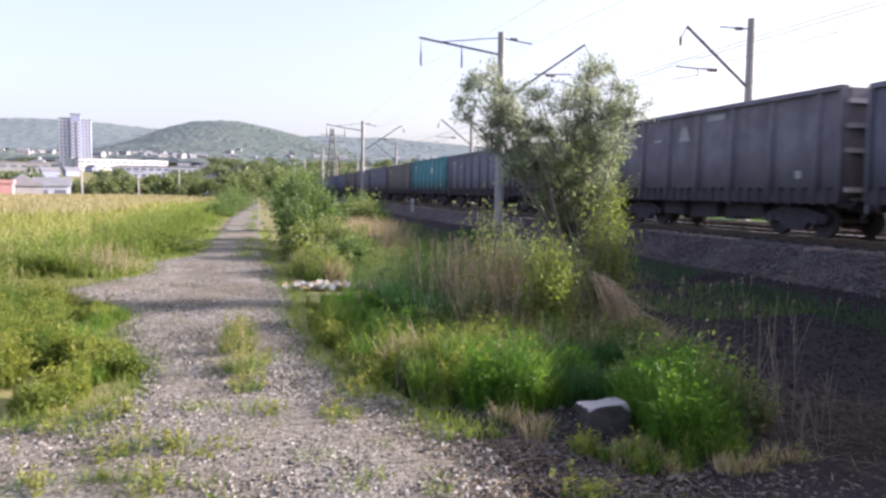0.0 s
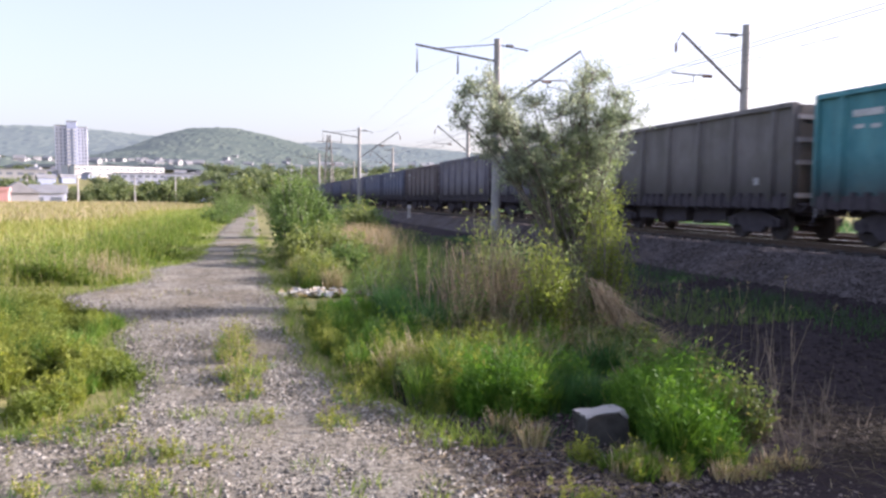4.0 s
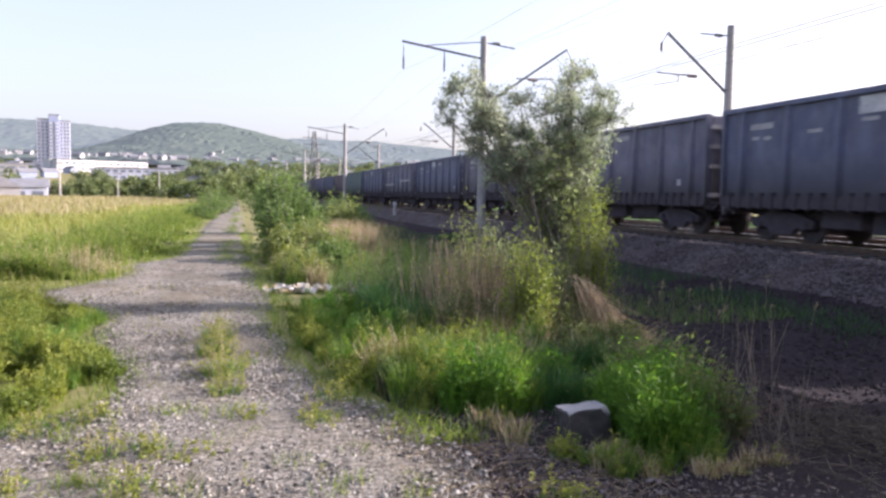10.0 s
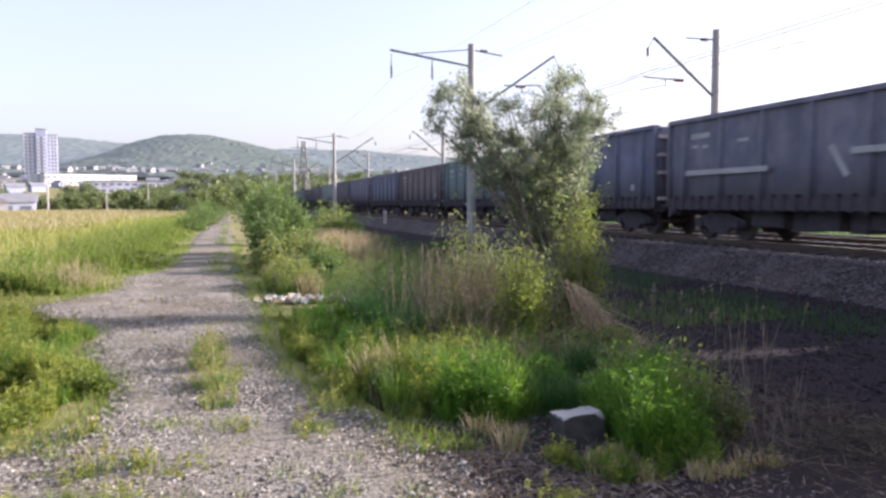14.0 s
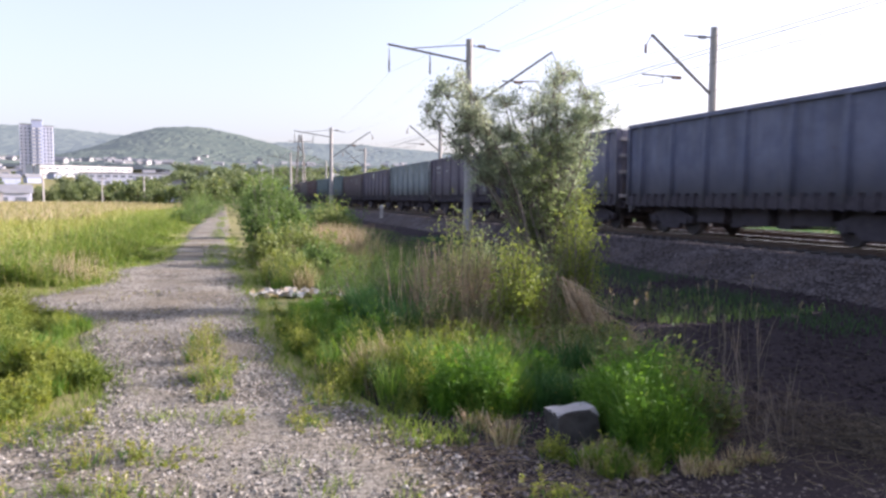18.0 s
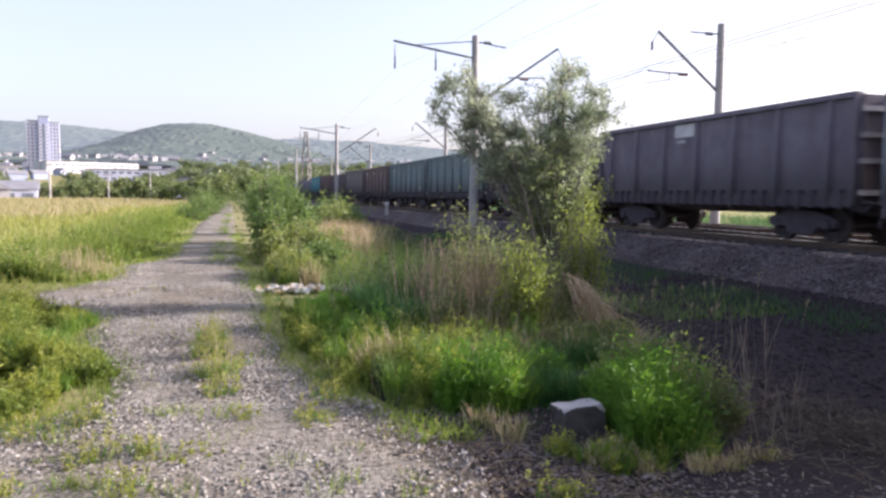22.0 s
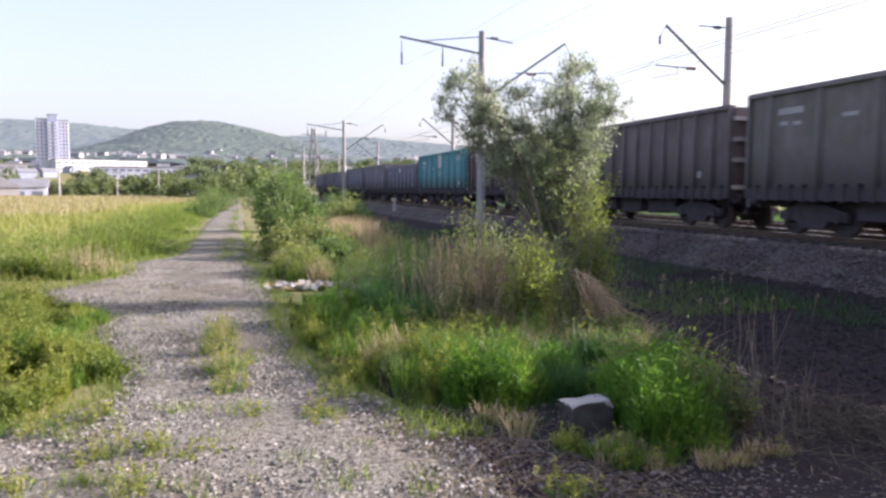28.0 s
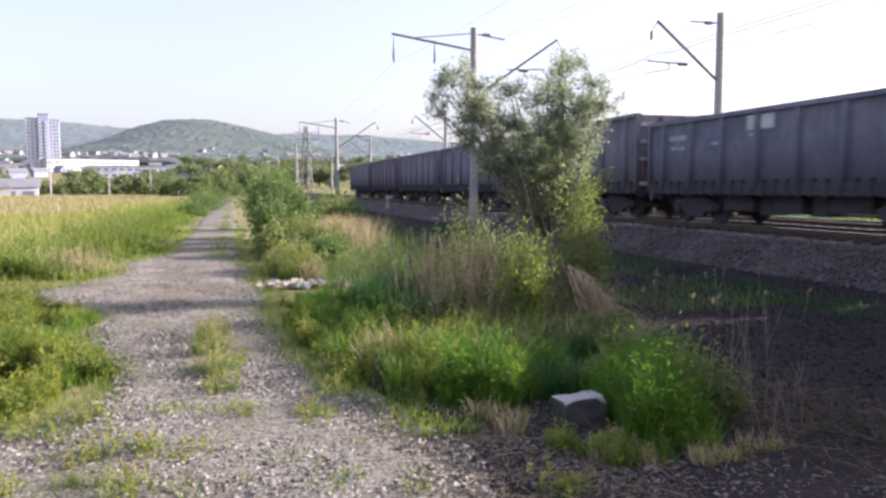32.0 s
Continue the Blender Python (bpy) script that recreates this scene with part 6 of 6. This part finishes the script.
# wooded hillsides: a canopy of clumps over the ground's own slopes
def canopy(name, x0, x1, y0, y1, step, mat, label):
    xs, ys = np.arange(x0, x1, step), np.arange(y0, y1, step)
    X, Y = np.meshgrid(xs, ys)
    X = X + rng.normal(0, step * 0.25, X.shape)
    Y = Y + rng.normal(0, step * 0.25, Y.shape)
    Z = ground_z(X, Y) + 2 + 8.5 * rng.random(X.shape) * (0.55 + 0.45 * wobble(X, Y, 38.0))
    n, m = len(xs), len(ys)
    i, j = np.meshgrid(np.arange(m - 1), np.arange(n - 1), indexing="ij")
    f = np.stack([i * n + j, i * n + j + 1, (i + 1) * n + j + 1, (i + 1) * n + j], -1).reshape(-1, 4)
    ob = new(name, mesh_of(name, np.stack([X, Y, Z], -1).reshape(-1, 3), f, [mat]))
    return tagged(ob, label, "forest", kind="stuff")


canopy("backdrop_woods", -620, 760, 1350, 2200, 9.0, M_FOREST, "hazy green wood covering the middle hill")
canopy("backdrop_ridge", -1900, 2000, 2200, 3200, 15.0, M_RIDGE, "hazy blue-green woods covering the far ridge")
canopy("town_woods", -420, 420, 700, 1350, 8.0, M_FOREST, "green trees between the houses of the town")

# ---- buildings
M_WHITE = rough_mat("white_wall", (0.46, 0.46, 0.46), (0.6, 0.6, 0.595), 0.4, 0.85)
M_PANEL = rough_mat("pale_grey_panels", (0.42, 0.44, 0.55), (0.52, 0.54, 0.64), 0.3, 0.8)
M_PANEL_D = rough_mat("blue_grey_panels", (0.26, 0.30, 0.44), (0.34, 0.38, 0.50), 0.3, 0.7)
M_ROOF = rough_mat("grey_roofing", (0.16, 0.165, 0.18), (0.25, 0.255, 0.27), 0.6, 0.8)
M_RED = rough_mat("red_painted_metal", (0.44, 0.23, 0.22), (0.54, 0.31, 0.29), 0.8, 0.6)
k = Nodes("window_glass", 0.12)
k.bsdf.inputs["Base Color"].default_value = (0.16, 0.18, 0.22, 1)
M_GLASS = k.mat


M_HOUSE = rough_mat("plastered_wall", (0.24, 0.24, 0.245), (0.34, 0.34, 0.345), 0.4, 0.9)


def building(x, y, w, d, h, turn, wall, roof, label, cols, rows, name="building", gable=0.0, sink=0.0):
    """A block with a parapet or a gable roof; its long side with windows faces the path."""
    th = tagged(new(name), label, "building")
    z = float(ground_z(x, y)) - 0.5 - sink
    th.matrix_basis = pose(x, y, z, 0, 0, turn)
    ge = Geo()
    box(ge, -w / 2, w / 2, -d / 2, d / 2, 0, h)
    part("wall", ge, wall, th)
    ge = Geo()
    if gable:
        v = np.array([[-w / 2 - 0.3, -d / 2 - 0.3, h], [w / 2 + 0.3, -d / 2 - 0.3, h], [w / 2 + 0.3, d / 2 + 0.3, h], [-w / 2 - 0.3, d / 2 + 0.3, h], [-w / 2 - 0.3, 0, h + gable], [w / 2 + 0.3, 0, h + gable]])
        ge.add(v, [np.array([[0, 1, 5, 4], [2, 3, 4, 5], [3, 2, 1, 0]]), np.array([[1, 2, 5], [3, 0, 4]])])
    else:
        box(ge, -w / 2 - 0.2, w / 2 + 0.2, -d / 2 - 0.2, d / 2 + 0.2, h, h + 0.6)
    part("roof", ge, roof, th)
    if cols:
        ww, hh = w / cols * 0.6, h / rows * 0.34
        ge = Geo()
        box(ge, -ww / 2, ww / 2, -0.06, 0.08, -hh / 2, hh / 2)
        me = ge.mesh("window", M_GLASS)
        for i in range(cols):
            for j in range(rows):
                part("window", me, None, th, at=pose((i + 0.5 - cols / 2) * w / cols, -d / 2, (j + 0.55) * h / rows))
    return th


def tower_block():
    """The tall block of flats: three bays, the middle one taller and darker, with balcony stacks."""
    x, y = polar(-11.9, 600)
    th = tagged(new("tower_block"), "tall pale-grey apartment tower with blue-grey balcony stacks", "apartment tower")
    z = 14.0
    th.matrix_basis = pose(x, y, z, 0, 0, 10) @ Matrix.Diagonal((0.64, 0.64, 0.855, 1))
    h = 42.0
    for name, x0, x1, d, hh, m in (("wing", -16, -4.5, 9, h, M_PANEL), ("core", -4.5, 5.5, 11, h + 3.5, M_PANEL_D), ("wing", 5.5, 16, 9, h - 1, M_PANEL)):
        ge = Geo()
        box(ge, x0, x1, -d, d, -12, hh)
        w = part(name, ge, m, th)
        ge = Geo()
        box(ge, x0 - 0.3, x1 + 0.3, -d - 0.3, d + 0.3, hh, hh + 0.8)
        part("parapet", ge, M_ROOF, w)
    ge = Geo()
    box(ge, -0.75, 0.75, -0.15, 0.1, -0.8, 0.8)
    win = ge.mesh("window", M_GLASS)
    ge = Geo()
    box(ge, -1.5, 1.5, -1.1, 0, -0.6, 0.5)
    bal = ge.mesh("balcony", M_WHITE)
    for r in range(14):
        zz = 2.0 + r * 2.85
        for xx in (-14.2, -10.3, -6.4, 7.5, 11, 14.2):
            part("window", win, None, th, at=pose(xx, -9, zz))
        for xx in (-2.4, 3.4):
            part("balcony", bal, None, th, at=pose(xx, -11, zz))
        part("window", win, None, th, at=pose(0.5, -11, zz))


tower_block()
x, y = polar(-9.3, 560)
building(x, y, 62, 16, 7.0, 26, M_WHITE, M_WHITE, "long white factory building with bands of windows", 14, 2)
x, y = polar(-11.3, 540)
building(x, y, 12, 12, 8, 26, M_WHITE, M_ROOF, "white annex of the factory", 3, 2)
x, y = polar(-6.4, 430)
building(x, y, 44, 12, 6.0, 6, M_PANEL, M_ROOF, "long low grey building with a flat roof", 12, 2)
x, y = polar(-16.2, 420)
building(x, y, 40, 12, 7.0, 14, M_HOUSE, M_ROOF, "long pale building behind the gardens", 9, 2)
x, y = polar(-15.2, 148)
building(x, y, 5.5, 6, 2.4, -70, M_HOUSE, M_ROOF, "small white cottage with a grey gable roof", 2, 1, "cottage", 2.0)
x, y = polar(-13.4, 160)
building(x, y, 6.0, 5, 2.6, 10, M_PANEL, M_ROOF, "small grey garden house with a pitched roof", 2, 1, "cottage", 1.6)
x, y = polar(-16.9, 140)
building(x, y, 6.0, 5, 2.7, 12, M_RED, M_RED, "red-painted metal shed at the meadow's edge", 0, 0, "shed")
x, y = polar(-3.4, 150)
building(x, y, 3.0, 3, 2.6, 12, M_PANEL_D, M_ROOF, "small blue shed among the trees", 0, 0, "shed")
for i in range(150):
    deg = -17 + 34 * rng.random()
    dist = (850 + 850 * rng.random() ** 0.8) if i % 3 else 320 + 400 * rng.random()
    x, y = polar(deg, dist)
    near_by = i % 3 == 0
    w = rng.uniform(6, 10) if near_by else rng.uniform(7, 14) if i % 9 else rng.uniform(12, 18)
    building(x, y, w, 6 if near_by else 9, rng.uniform(2.6, 4.0) if near_by else rng.uniform(6, 12), rng.uniform(-35, 35), M_HOUSE if i % 3 else M_PANEL_D, M_ROOF, "distant pale house on the wooded hillside", 0, 0, "house", 2.0 if near_by else 3.0 if i % 4 else 0.0)

# lamp posts and poles at the field's far edge
def field_pole(x, y, h, lamp):
    th = tagged(new("utility_pole"), "pale concrete utility pole at the edge of the meadow", "utility pole", "utility poles")
    th.location = (x, y, float(ground_z(x, y)) - 0.1)
    ge = Geo()
    disc_stack(ge, [(0, 0.19 if lamp else 0.12), (h, 0.12 if lamp else 0.08)], "z", 8)
    part("post", ge, M_CONCRETE, th)
    ge = Geo()
    beam(ge, (-0.7, 0, h - 0.3), (0.7, 0, h - 0.3), 0.1, 0.1)
    part("crossarm", ge, M_STEEL, th)


for deg, dist, h, lamp in [(-11.6, 147, 6.6, True), (-8.0, 138, 4.8, False), (-5.3, 128, 4.6, False), (-14.6, 190, 6, False)]:
    x, y = polar(deg, dist)
    field_pole(x, y, h, lamp)


def pylon(x, y, h):
    th = tagged(new("lattice_pylon"), "grey steel lattice pylon in the distance", "pylon")
    th.location = (x, y, float(ground_z(x, y)))
    ge = Geo()
    for sx in (-1, 1):
        for sy in (-1, 1):
            beam(ge, (sx * 1.8, sy * 1.8, 0), (sx * 0.4, sy * 0.4, h), 0.18, 0.18)
    for i in range(7):
        a, b = i / 7, (i + 1) / 7
        wa, wb = 1.8 - 1.4 * a, 1.8 - 1.4 * b
        for s in (-1, 1):
            beam(ge, (-wa, s * wa, h * a), (wb, s * wb, h * b), 0.1, 0.1)
            beam(ge, (wa, s * wa, h * a), (-wb, s * wb, h * b), 0.1, 0.1)
    part("frame", ge, M_STEEL, th)
    ge = Geo()
    for z in (0.8, 0.9):
        beam(ge, (-3.5, 0, h * z), (3.5, 0, h * z), 0.15, 0.15)
    part("crossarm", ge, M_STEEL, th)


x, y = polar(5.6, 230)
pylon(x, y, 20)


# ---------------------------------------------------------------- what moves
def train_place(t):
    """How far along the track the train's gap number 0 is at t seconds."""
    u = (t - 16) / 16
    return -3.829 - (212.92 * u - 1.096 * u ** 2 - 1.495 * u ** 3 - 1.754 * u ** 4)


def motions():
    for gap, wg in wagons:
        walk(wg, [(t, pose(AXIS, train_place(t) + gap * WAGON - BODY / 2, RAIL_Z)) for t in range(0, 33, 2)])
    # all wheelsets turn alike: one set of keys for each place on the bogie
    for q in (-1, 1):
        first = wheels[q][0]
        walk(first, [(i / 30, pose(0, q * 0.925, 0.475) @ Matrix.Rotation((train_place(i / 30) - train_place(0)) / 0.475, 4, "X").inverted()) for i in range(0, 961)])
        for wh in wheels[q][1:]:
            wh.rotation_mode = "QUATERNION"
            wh.animation_data_create()
            wh.animation_data.action = first.animation_data.action
            wh.animation_data.action_slot = first.animation_data.action_slot


motions()
